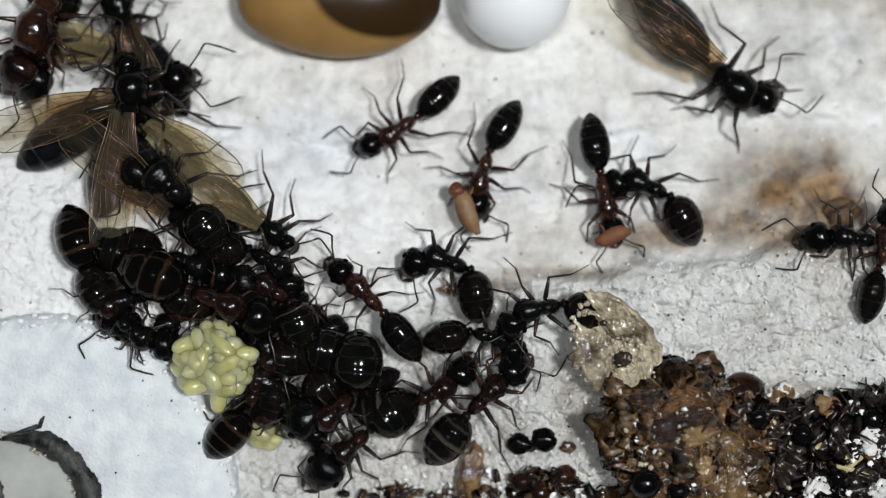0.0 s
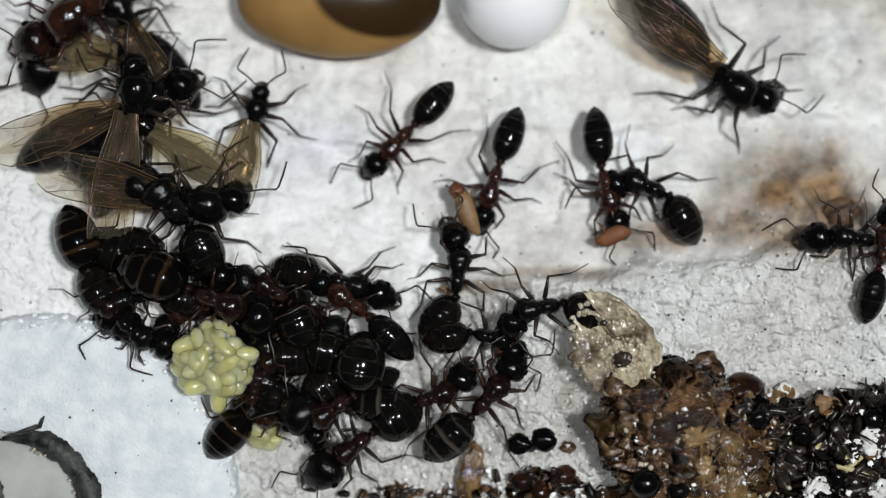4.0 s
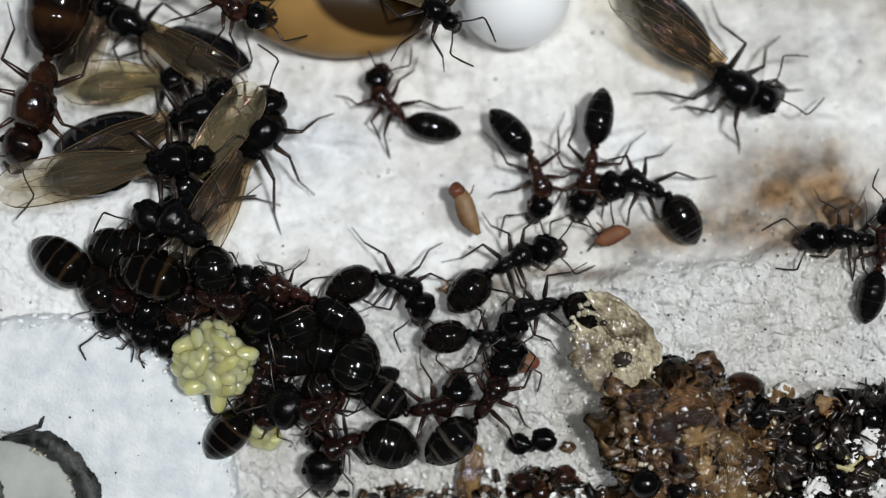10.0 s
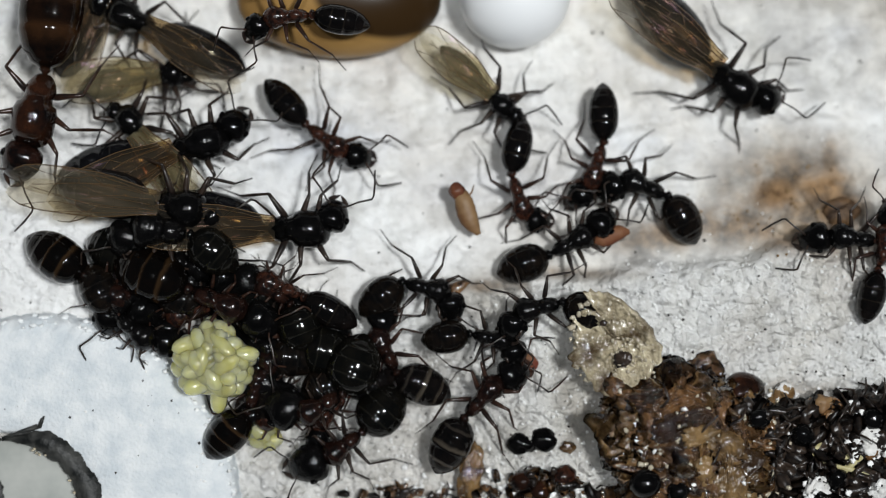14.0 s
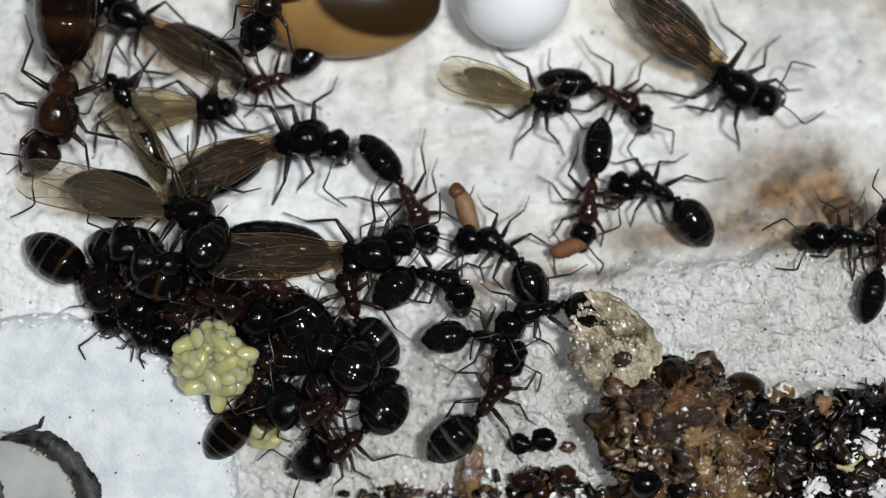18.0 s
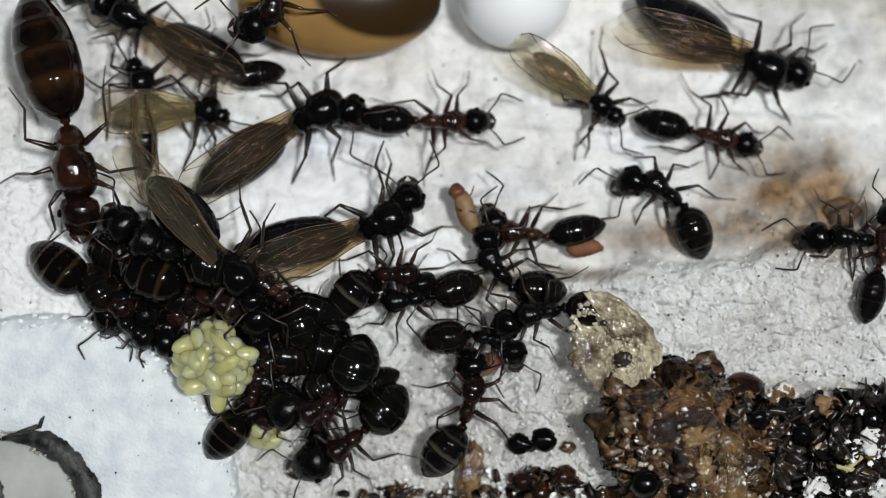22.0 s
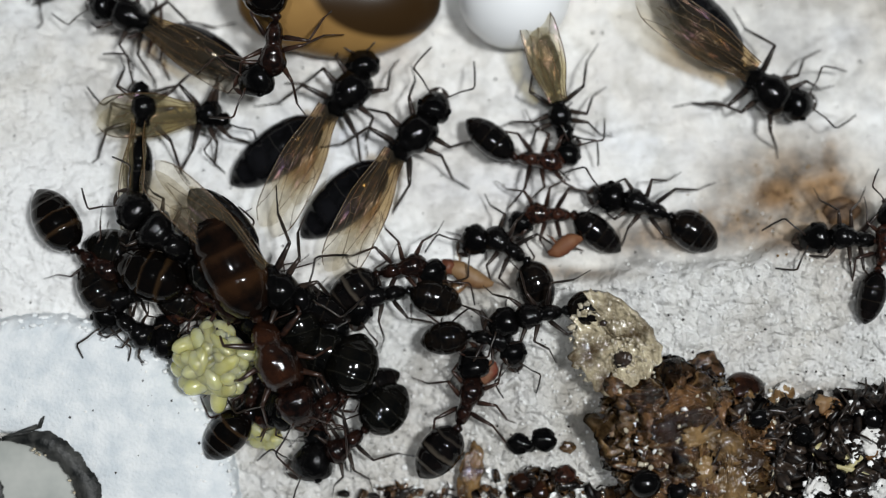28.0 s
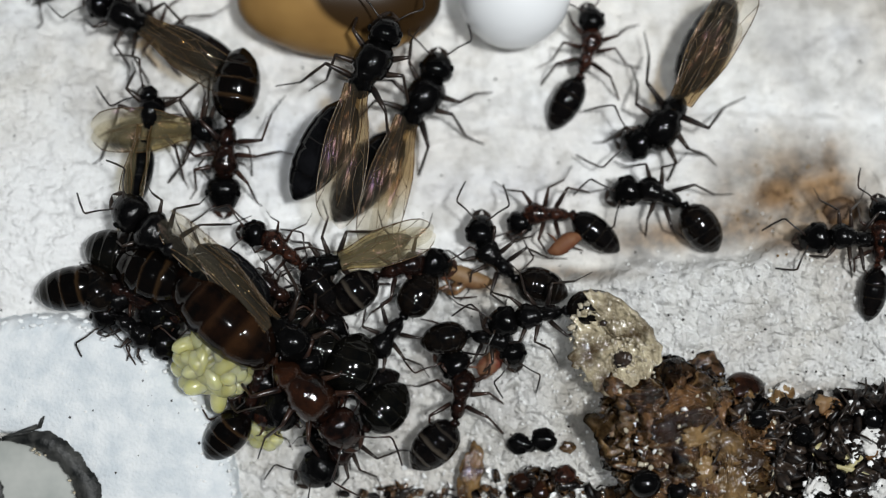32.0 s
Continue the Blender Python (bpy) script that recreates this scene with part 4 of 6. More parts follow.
# ---- the tan husk ----
def husk():
    """A crinkled leathery flake with a torn edge, propped on the refuse."""
    bm = bmesh.new()
    corners = [Vector((u - 1092, 605 - v)) for u, v in ((1172, 632), (1158, 592), (1120, 550), (1076, 521), (1037, 516), (1056, 548), (1022, 560), (1026, 596), (1008, 636), (1032, 652), (1056, 690), (1102, 700), (1142, 668))]
    edge = []
    for i, p in enumerate(corners):
        q = corners[(i + 1) % len(corners)]
        for k in range(6):
            w = p.lerp(q, k / 6)
            edge.append(w * (1 + 0.12 * noise.noise((w.x * 0.09, w.y * 0.09, 3)) + 0.12 * noise.noise((w.x * 0.3, w.y * 0.3, 3))))
    n, m = len(edge), 16
    rows = []
    for i in range(n):
        rows.append([])
        for j in range(m + 1):
            p = edge[i] * (j / m)
            z = 14 * noise.noise((p.x * 0.018, p.y * 0.018, 1)) + 13 * abs(noise.noise((p.x * 0.045 + p.y * 0.02, p.y * 0.03, 6))) + 7 * abs(noise.noise((p.x * 0.10, p.y * 0.12, 2))) + 3 * noise.noise((p.x * 0.25, p.y * 0.25, 2)) + 0.0016 * p.length_squared
            rows[-1].append(bm.verts.new((p.x, p.y, z)) if j else None)
    mid = bm.verts.new((0, 0, 12 * noise.noise((0, 0, 1)) + 5 * noise.noise((0, 0, 6))))
    for i in range(n):
        k = (i + 1) % n
        bm.faces.new((mid, rows[i][1], rows[k][1]))
        for j in range(1, m):
            bm.faces.new((rows[i][j], rows[i][j + 1], rows[k][j + 1], rows[k][j]))
        low = [bm.verts.new(rows[w][m].co + Vector((0, 0, -9))) for w in (i, k)]
        bm.faces.new((rows[i][m], low[0], low[1], rows[k][m]))
    under = bmesh.ops.duplicate(bm, geom=[f for f in bm.faces if mid in f.verts or len(f.verts) == 4])["geom"]
    for vert in under:
        if isinstance(vert, bmesh.types.BMVert):
            vert.co.z -= 5
    base = new("husk_flake")
    base.matrix_basis = pose(*plan(1092, 603, 100), 8, -10, 0)
    part("skin", sized(bm), HUSK, base)
    part("dark_spot", sized(lump(bmesh.new(), (15, 14, 7), (10, -30, 12), 0.5, 2, 3, 3)), LITTERDARK, base, "small black lump stuck on it")
    part("dark_spot", sized(lump(bmesh.new(), (7, 6, 4), (-22, 32, 10), 0.5, 2, 3, 2)), LITTERDARK, base)
    rnd = random.Random(5)
    for k in range(44):
        a = rnd.uniform(1.7, 4.9)
        r = rnd.uniform(66, 86)
        part("clinging_grain", sized(lump(bmesh.new(), (rnd.uniform(2, 7), rnd.uniform(2, 6), rnd.uniform(2, 5)), (r * math.cos(a), r * math.sin(a), rnd.uniform(4, 14)), 0.8, 2, k, 2)), HUSKGRAIN, base)
    for k in range(50):
        x, y = rnd.uniform(-10, 66), rnd.uniform(-60, 10)
        part("clinging_grain", sized(lump(bmesh.new(), (rnd.uniform(1.5, 4.5), rnd.uniform(1.5, 4), 2.5), (x, y, 9 + rnd.uniform(0, 7)), 0.8, 2, k + 90, 1)), HUSKGRAIN, base)
    tagged(base, "torn tan crinkled husk leaning on the refuse", "husk")


husk()


# ---- refuse ----
def shard_mesh(name, long, wide, bend, mat, seed):
    """A bent chip of shell with an uneven edge."""
    bm = bmesh.new()
    rows = []
    for i in range(5):
        t = i / 4 - 0.5
        rows.append([])
        for j in range(4):
            c = j / 3 - 0.5
            w = wide * (1 - 1.6 * t * t + 0.35 * noise.noise((t * 3, c * 3, seed)))
            rows[-1].append(bm.verts.new((long * t * (1 + 0.2 * noise.noise((c * 4, seed, 0))), w * c, bend * (1 - 4 * c * c) + 0.25 * bend * math.sin(6 * t + seed))))
    for i in range(4):
        for j in range(3):
            bm.faces.new((rows[i][j], rows[i + 1][j], rows[i + 1][j + 1], rows[i][j + 1]))
    bmesh.ops.solidify(bm, geom=list(bm.faces), thickness=2.2)
    return mesh_of(name, bm, mat)


def crumple_mesh(name, long, wide, mat, seed):
    """A crumpled scrap of thin skin, folded at random."""
    bm = bmesh.new()
    rows = []
    for i in range(10):
        rows.append([])
        for j in range(8):
            x, y = i / 9 - 0.5, j / 7 - 0.5
            edge = 1 + 0.45 * noise.noise((x * 3, y * 3, seed)) - 0.5 * abs(x * y)
            fold = abs(noise.noise((x * 3.4 + seed, y * 1.6, seed))) * 26 + abs(noise.noise((x * 6 + y * 3, y * 6 - x * 2, seed + 5))) * 14
            rows[-1].append(bm.verts.new((long * x * edge + 7 * noise.noise((y * 4, seed, 1)), wide * y * edge + 7 * noise.noise((x * 4, seed, 2)), fold - 12 - 40 * (x * x + y * y))))
    for i in range(9):
        for j in range(7):
            bm.faces.new((rows[i][j], rows[i + 1][j], rows[i + 1][j + 1], rows[i][j + 1]))
    bmesh.ops.solidify(bm, geom=list(bm.faces), thickness=1.6)
    return mesh_of(name, bm, mat)


def mesh_of(name, bm, mat, smooth=True):
    me = bpy.data.meshes.new(name)
    sized(bm).to_mesh(me)
    bm.free()
    me.materials.append(mat)
    if smooth:
        me.polygons.foreach_set("use_smooth", [True] * len(me.polygons))
    return me


def rim_line(u):
    """The refuse heap's upper edge."""
    for (u0, v0), (u1, v1) in zip(((1040, 730), (1085, 662), (1250, 662), (1300, 704), (1400, 712), (1500, 694)), ((1085, 662), (1250, 662), (1300, 704), (1400, 712), (1500, 694), (1700, 690))):
        if u <= u1:
            return v0 + (v1 - v0) * (u - u0) / (u1 - u0)
    return 690


def heap_body(u, v):
    """How far inside the heap's edge, and the height of its smooth body."""
    inside = min(v - rim_line(u) - 12 * noise.noise((u * 0.02, 1, 1)) - 9 * noise.noise((u * 0.07, 4, 1)), (u - 1064 - 0.20 * (v - 680) - 22 * noise.noise((1, v * 0.017, 1)) - 9 * noise.noise((5, v * 0.06, 1))))
    crown = 46 + 40 * math.exp(-(((u - 1170) / 120) ** 2 + ((v - 760) / 110) ** 2))
    return inside, crown


def heap_height(u, v):
    inside, crown = heap_body(u, v)
    rough = 15 * abs(noise.noise((u * 0.022 - v * 0.012, v * 0.09 - u * 0.04, 8))) + 18 * noise.noise((u * 0.018, v * 0.022, 1)) + 20 * abs(noise.noise((u * 0.034 + v * 0.02, v * 0.05 - u * 0.02, 4))) + 11 * noise.noise((u * 0.085, v * 0.085, 4)) + 6 * noise.noise((u * 0.19, v * 0.19, 4))
    return (crown + rough) * smooth_step(-4, 24, inside) - 12 * (1 - smooth_step(-6, 2, inside))


def crust(base, name, u0, u1, mat, label):
    bm = bmesh.new()
    us, vs = list(np.arange(u0, u1 + 1, 3.5)), list(np.arange(640, 1000, 3.5))
    grid = [[bm.verts.new(plan(u, v) + Vector((0, 0, (relief(u, v) + heap_height(u, v)) * UNIT))) for u in us] for v in vs]
    for j in range(len(vs) - 1):
        for i in range(len(us) - 1):
            bm.faces.new((grid[j][i], grid[j + 1][i], grid[j + 1][i + 1], grid[j][i + 1]))
    part(name, bm, mat, base, label)


def draped(heap, cu, cv, ru, rv, turn, fold, up, mat, seed, label):
    """A torn sheet of skin lying on the heap, wrinkled lengthwise in folds of that height."""
    bm = bmesh.new()
    n, m = 84, 40
    c, s = math.cos(math.radians(turn)), math.sin(math.radians(turn))
    rings = []
    for j in range(1, m + 1):
        row = []
        for i in range(n):
            a = 2 * math.pi * i / n
            torn = 1 + 0.34 * noise.noise((1.3 * math.cos(a) + seed, 1.3 * math.sin(a), seed)) + 0.20 * noise.noise((5 * math.cos(a), 5 * math.sin(a), seed))
            r = j / m * torn
            x, y = ru * r * math.cos(a), rv * r * math.sin(a)
            sag = 3 * noise.noise((x * 0.03, y * 0.03, seed))
            wave = y * 0.075 + 3.2 * noise.noise((x * 0.014, y * 0.02, seed + 3))
            crest = (1 - abs(2 * (wave % 1.0) - 1)) ** 1.5 * (0.35 + 0.9 * abs(noise.noise((x * 0.03, y * 0.05, seed + 9))))
            z = up + sag * 2 + fold * crest + 0.4 * fold * noise.noise((x * 0.11, y * 0.16, seed)) - 24 * (j / m) ** 6
            u, v = cu + x * c - y * s, cv - x * s - y * c
            inside, crown = heap_body(u, v)
            row.append(bm.verts.new(plan(u, v, relief(u, v) + (crown + 16) * smooth_step(-8, 30, inside) + z) / UNIT))
        rings.append(row)
    bm.faces.new(rings[0][::-1])
    for a, b in zip(rings, rings[1:]):
        for i in range(n):
            bm.faces.new((a[i], a[(i + 1) % n], b[(i + 1) % n], b[i]))
    bmesh.ops.recalc_face_normals(bm, faces=bm.faces)
    part("draped_skin", sized(bm), mat, heap, label)


def refuse():
    rnd = random.Random(11)
    heap = new("refuse_heap")
    crust(heap, "brown_crust", 1050, 1355, LITTER, "matted brown crust")
    crust(heap, "black_crust", 1355, 1680, LITTERDARK, "crumbly black crust")
    flakes = [shard_mesh("shell_flake", rnd.uniform(40, 74), rnd.uniform(18, 36), rnd.uniform(4, 10), m, k * 1.7) for k, m in enumerate((LITTER, LITTER, RESIN, LITTER, LITTERTAN, LITTERDARK, RESIN))]
    skins = [crumple_mesh("crumpled_skin", rnd.uniform(56, 100), rnd.uniform(44, 70), m, 7 + k * 3.1) for k, m in enumerate((LITTER, RESIN, LITTERTAN, RESIN, RESIN, LITTER))]
    darks = [shard_mesh("shell_flake", rnd.uniform(26, 46), rnd.uniform(14, 26), rnd.uniform(5, 9), LITTERDARK, 40 + k * 1.3) for k in range(4)]
    limbs = [mesh_of("leg_fragment", tube(bmesh.new(), [(0, 0, 0), (18 + 4 * k, 4 * k - 6, 5), (40 + 5 * k, 12 - 5 * k, 0)], (3, 2.4, 1.4), 5), LITTERDARK) for k in range(3)]
    caps = [mesh_of("head_capsule", lump(bmesh.new(), (22, 19, 15), (0, 0, 0), 0.2, 1.5, k, 2), m) for k, m in enumerate((BLACK, RUSSET, REDBROWN))]
    lumps = [mesh_of("crumb_lump", lump(bmesh.new(), (13 + 3 * k, 11, 10), (0, 0, 0), 0.6, 1.8, 30 + k, 2), m) for k, m in enumerate((LITTERDARK, LITTERDARK, LITTER, LITTERDARK))]
    resin = [shard_mesh("resin_flake", rnd.uniform(26, 58), rnd.uniform(16, 32), rnd.uniform(6, 13), RESIN, 60 + k * 2.7) for k in range(5)]
    dead = mesh_of("gaster_shell", lump(bmesh.new(), (40, 36, 30), (0, 0, 0), 0.06, 1.2, 2, 3), RUSSET)
    black_shell = mesh_of("gaster_shell", lump(bmesh.new(), (28, 25, 22), (0, 0, 0), 0.05, 1.2, 2, 3), BLACK)
    grains = [mesh_of("gypsum_grain", lump(bmesh.new(), (3 + k, 2.6 + k * 0.6, 2.4 + k * 0.6), (0, 0, 0), 1.3, 1.7, 50 + k * 3.3, 2), GRAIN) for k in range(4)]

    def drop(base, me, u, v, up, flat=22):
        z = relief(u, v) + max(0.0, heap_height(u, v)) + up
        p = plan(u, v, z)
        name = me.name.split(".")[0]
        shared(name, me, base, pose(p.x, p.y, p.z, rnd.uniform(-flat, flat), rnd.uniform(-flat, flat), rnd.uniform(0, 360)))

    draped(heap, 1174, 695, 92, 46, 8, 20, 3, AMBERSKIN, 4.0, "folded amber-brown skin")
    draped(heap, 1196, 752, 74, 30, 14, 17, 1, DARKSKIN, 9.0, "dark brown wrinkled skin")
    draped(heap, 1238, 772, 44, 22, 8, 5, 8, OCHRESKIN, 12.0, "glassy amber skin")
    draped(heap, 1292, 830, 68, 78, 70, 8, 6, OCHRESKIN, 15.0, "crumbling ochre skin")
    for k in range(10):
        u, v = rnd.uniform(1130, 1345), rnd.uniform(690, 900)
        drop(heap, rnd.choice(flakes), u, v, rnd.uniform(-5, 2), 24)
    for k in range(34):
        u, v = rnd.uniform(1095, 1340), rnd.uniform(690, 890)
        drop(heap, rnd.choice(skins), u, v, rnd.uniform(-6, 3), 18)
    for k in range(14):
        u, v = 1280 + rnd.gauss(0, 42), 835 + rnd.gauss(0, 40)
        drop(heap, rnd.choice(resin), min(1350, u), v, rnd.uniform(-4, 8), 55)
    for k in range(120):
        u, v = rnd.uniform(1345, 1590), rnd.uniform(712, 900)
        drop(heap, rnd.choice(darks + darks + limbs + lumps), u, v, rnd.uniform(1, 10), 40)
    for k in range(70):
        u = rnd.uniform(1290, 1590)
        drop(heap, rnd.choice(darks + lumps + limbs + darks), u, rim_line(u) + rnd.uniform(4, 26), rnd.uniform(-2, 8), 50)
    for k in range(14):
        drop(heap, rnd.choice(limbs), rnd.uniform(1110, 1580), rnd.uniform(700, 890), rnd.uniform(6, 14), 20)
    for k in range(26):
        u = rnd.uniform(1085, 1285)
        drop(heap, rnd.choice(skins + resin), u, rim_line(u) + rnd.uniform(2, 26), rnd.uniform(-4, 4), 28)
    for k in range(24):
        v = rnd.uniform(690, 890)
        drop(heap, rnd.choice(skins + flakes), 1078 + 0.20 * (v - 680) + rnd.uniform(0, 28), v, rnd.uniform(-6, 2), 30)
    for u, v, k in ((1420, 770, 0), (1480, 850, 0), (1200, 870, 0), (1345, 742, 0), (1545, 740, 0)):
        drop(heap, caps[k], u, v, 8)
    clear_bits = [mesh_of("clear_crystal", lump(bmesh.new(), (3.5 + k, 3 + k * 0.8, 3), (0, 0, 0), 1.0, 1.9, 80 + k, 2), HUSKGRAIN) for k in range(3)]
    for k in range(90):
        drop(heap, rnd.choice(clear_bits), rnd.uniform(1085, 1400), rnd.uniform(680, 890), rnd.uniform(3, 12))
    drop(heap, black_shell, 1142, 856, 16)
    drop(heap, dead, 1314, 694, 0, 8)
    for k in range(40):
        u, v = rnd.uniform(1085, 1580), rnd.uniform(668, 890)
        if rnd.random() < 0.2:
            u, v = 1100 + rnd.gauss(0, 14), 760 + rnd.gauss(0, 50)
        drop(heap, rnd.choice(grains), u, v, rnd.uniform(2, 9))
    for u0, v0, s, n in ((1535, 795, 18, 22), (1442, 872, 20, 20), (1385, 700, 14, 8), (1555, 870, 12, 8)):
        for k in range(n):
            drop(heap, rnd.choice(grains), u0 + rnd.gauss(0, s), v0 + rnd.gauss(0, s * 0.7), rnd.uniform(8, 18))
    fluff = [mesh_of("plaster_crumb", lump(bmesh.new(), (15 + 3 * k, 12 + 2 * k, 10), (0, 0, 0), 0.8, 2.2, 95 + k, 3), PLASTER) for k in range(3)]
    for u0, v0, s, n in ((1535, 795, 14, 5), (1442, 872, 15, 4), (1385, 700, 10, 1), (1558, 868, 10, 2)):
        for k in range(n):
            drop(heap, rnd.choice(fluff), u0 + rnd.gauss(0, s), v0 + rnd.gauss(0, s * 0.7), rnd.uniform(6, 12))
    tagged(heap, "heap of brown and black insect refuse on plaster", "refuse")

    straws = new("straw_bits")
    straws.location = plan(1495, 822, 84)
    for k, (x, y, a, w) in enumerate(((0, 10, 6, 78), (6, -10, -16, 74), (16, 0, 38, 48), (-48, 26, 60, 30))):
        bm = tube(bmesh.new(), [(-w * .5, 0, 0), (0, 3, 3), (w * .5, 0, 0)], (4.5, 5.5, 3.5), 6)
        ob = part("straw", sized(bm), YELLOW, straws)
        ob.matrix_basis = pose(x * UNIT, y * UNIT, 0, 0, 6, a)
    tagged(straws, "yellow straw bits lying on black refuse", "straw")
    for u, v, s, m, label in ((1455, 716, (18, 16, 12), ORANGE, "orange-yellow crumb on the refuse"), (1382, 706, (20, 24, 14), CRUMB, "pale tan crumb on the refuse")):
        crumb(u, v, s, m, label, u * 0.1, max(0, heap_height(u, v)) + 8)

    low = new("refuse_scatter")
    bits = [shard_mesh("shell_flake", rnd.uniform(14, 30), rnd.uniform(8, 16), rnd.uniform(3, 6), m, 70 + k * 1.9) for k, m in enumerate((LITTER, LITTER, LITTERTAN, LITTERDARK))]
    small = [mesh_of("crumb_lump", lump(bmesh.new(), (7 + 2 * k, 6, 5), (0, 0, 0), 0.6, 1.8, 130 + k, 2), m) for k, m in enumerate((LITTER, LITTERDARK, LITTER))]
    stubs = [mesh_of("leg_fragment", tube(bmesh.new(), [(0, 0, 0), (9 + 2 * k, 3, 3), (20 + 3 * k, -3, 0)], (2.2, 1.8, 1.0), 5), LITTERDARK) for k in range(2)]
    for u, v, sx, sy, n, kinds in ((985, 852, 18, 14, 34, bits + small), (925, 862, 20, 14, 34, bits + stubs + small), (690, 874, 26, 7, 22, bits + small), (770, 878, 40, 6, 14, small + stubs), (850, 878, 24, 6, 12, bits + small), (1050, 874, 22, 8, 14, stubs + small + [darks[0]])):
        for k in range(n):
            drop(low, rnd.choice(kinds), u + rnd.gauss(0, sx), v + rnd.gauss(0, sy), rnd.uniform(3, 20), 30)
    for k in range(90):
        drop(low, rnd.choice(grains), rnd.uniform(660, 1050), 885 - abs(rnd.gauss(0, 28)), rnd.uniform(2, 8))
    for u, v, k in ((925, 852, 1), (1000, 842, 2), (955, 872, 1)):
        drop(low, caps[k], u, v, 12)
    tagged(low, "loose brown insect fragments scattered on plaster", "refuse")
    chip = part("bark_chip", sized(lump(bmesh.new(), (20, 46, 10), (0, 0, 0), 0.5, 2.2, 6, 4)), RESIN)
    chip.matrix_basis = pose(*plan(834, 836, 12), 0, 8, -12)
    tagged(chip, "rough tan-brown chip lying on plaster", "chip")


refuse()


# ---- loose grains and specks ----
def scatter(name, mat, count, seed, low, high, where, label, category):
    rnd = random.Random(seed)
    verts, faces = [], []
    while len(verts) < count * 6:
        u, v = rnd.uniform(-20, 1590), rnd.uniform(-20, 900)
        if rnd.random() > where(u, v) or math.hypot(u - 8, v - 920) < 190:
            continue
        s = rnd.uniform(low, high)
        on_rim = math.hypot(u - 125, v - 893) < 290
        p = plan(u, v, 40 if on_rim else relief(u, v))
        z = ((39 if on_rim else relief(u, v)) + s * 0.3) * UNIT
        a = rnd.uniform(0, 6.28)
        n = len(verts)
        for x, y, w in ((1, 0, 0), (0, 1, 0), (-1, 0, 0), (0, -1, 0), (0, 0, 1), (0, 0, -1)):
            k = s * rnd.uniform(0.6, 1.2) * UNIT
            verts.append((p.x + k * (x * math.cos(a) - y * math.sin(a)), p.y + k * (x * math.sin(a) + y * math.cos(a)), z + k * w * 0.8))
        for i in range(4):
            faces.append((n + i, n + (i + 1) % 4, n + 4))
            faces.append((n + (i + 1) % 4, n + i, n + 5))
    me = bpy.data.meshes.new(name)
    me.from_pydata(verts, [], faces)
    me.materials.append(mat)
    tagged(new(name, me), label, category, kind="stuff")


scatter("gypsum_grains", GRAIN, 2600, 21, 1.0, 4.0, lambda u, v: (0.07 if math.hypot(u - 125, v - 893) < 290 else 0.03) + 0.9 * smooth_step(-20, 60, v - (500 - 0.135 * (u - 850) if u > 850 else 560)) * smooth_step(380, 520, u) + 0.35 * smooth_step(420, 150, u) * smooth_step(600, 540, v), "loose white gypsum grains on the plaster", "grains")
scatter("dark_specks", LITTERDARK, 330, 22, 0.9, 3.2, lambda u, v: 0.5 + 0.5 * smooth_step(480, 620, v), "tiny black specks of dirt on the plaster", "specks")
scatter("food_bits", CRUMB, 70, 23, 1.0, 3.6, lambda u, v: math.exp(-(((u - 1410) / 80) ** 2 + ((v - 365) / 55) ** 2)), "tan and brown bits of dried food on the stained plaster", "food bits")


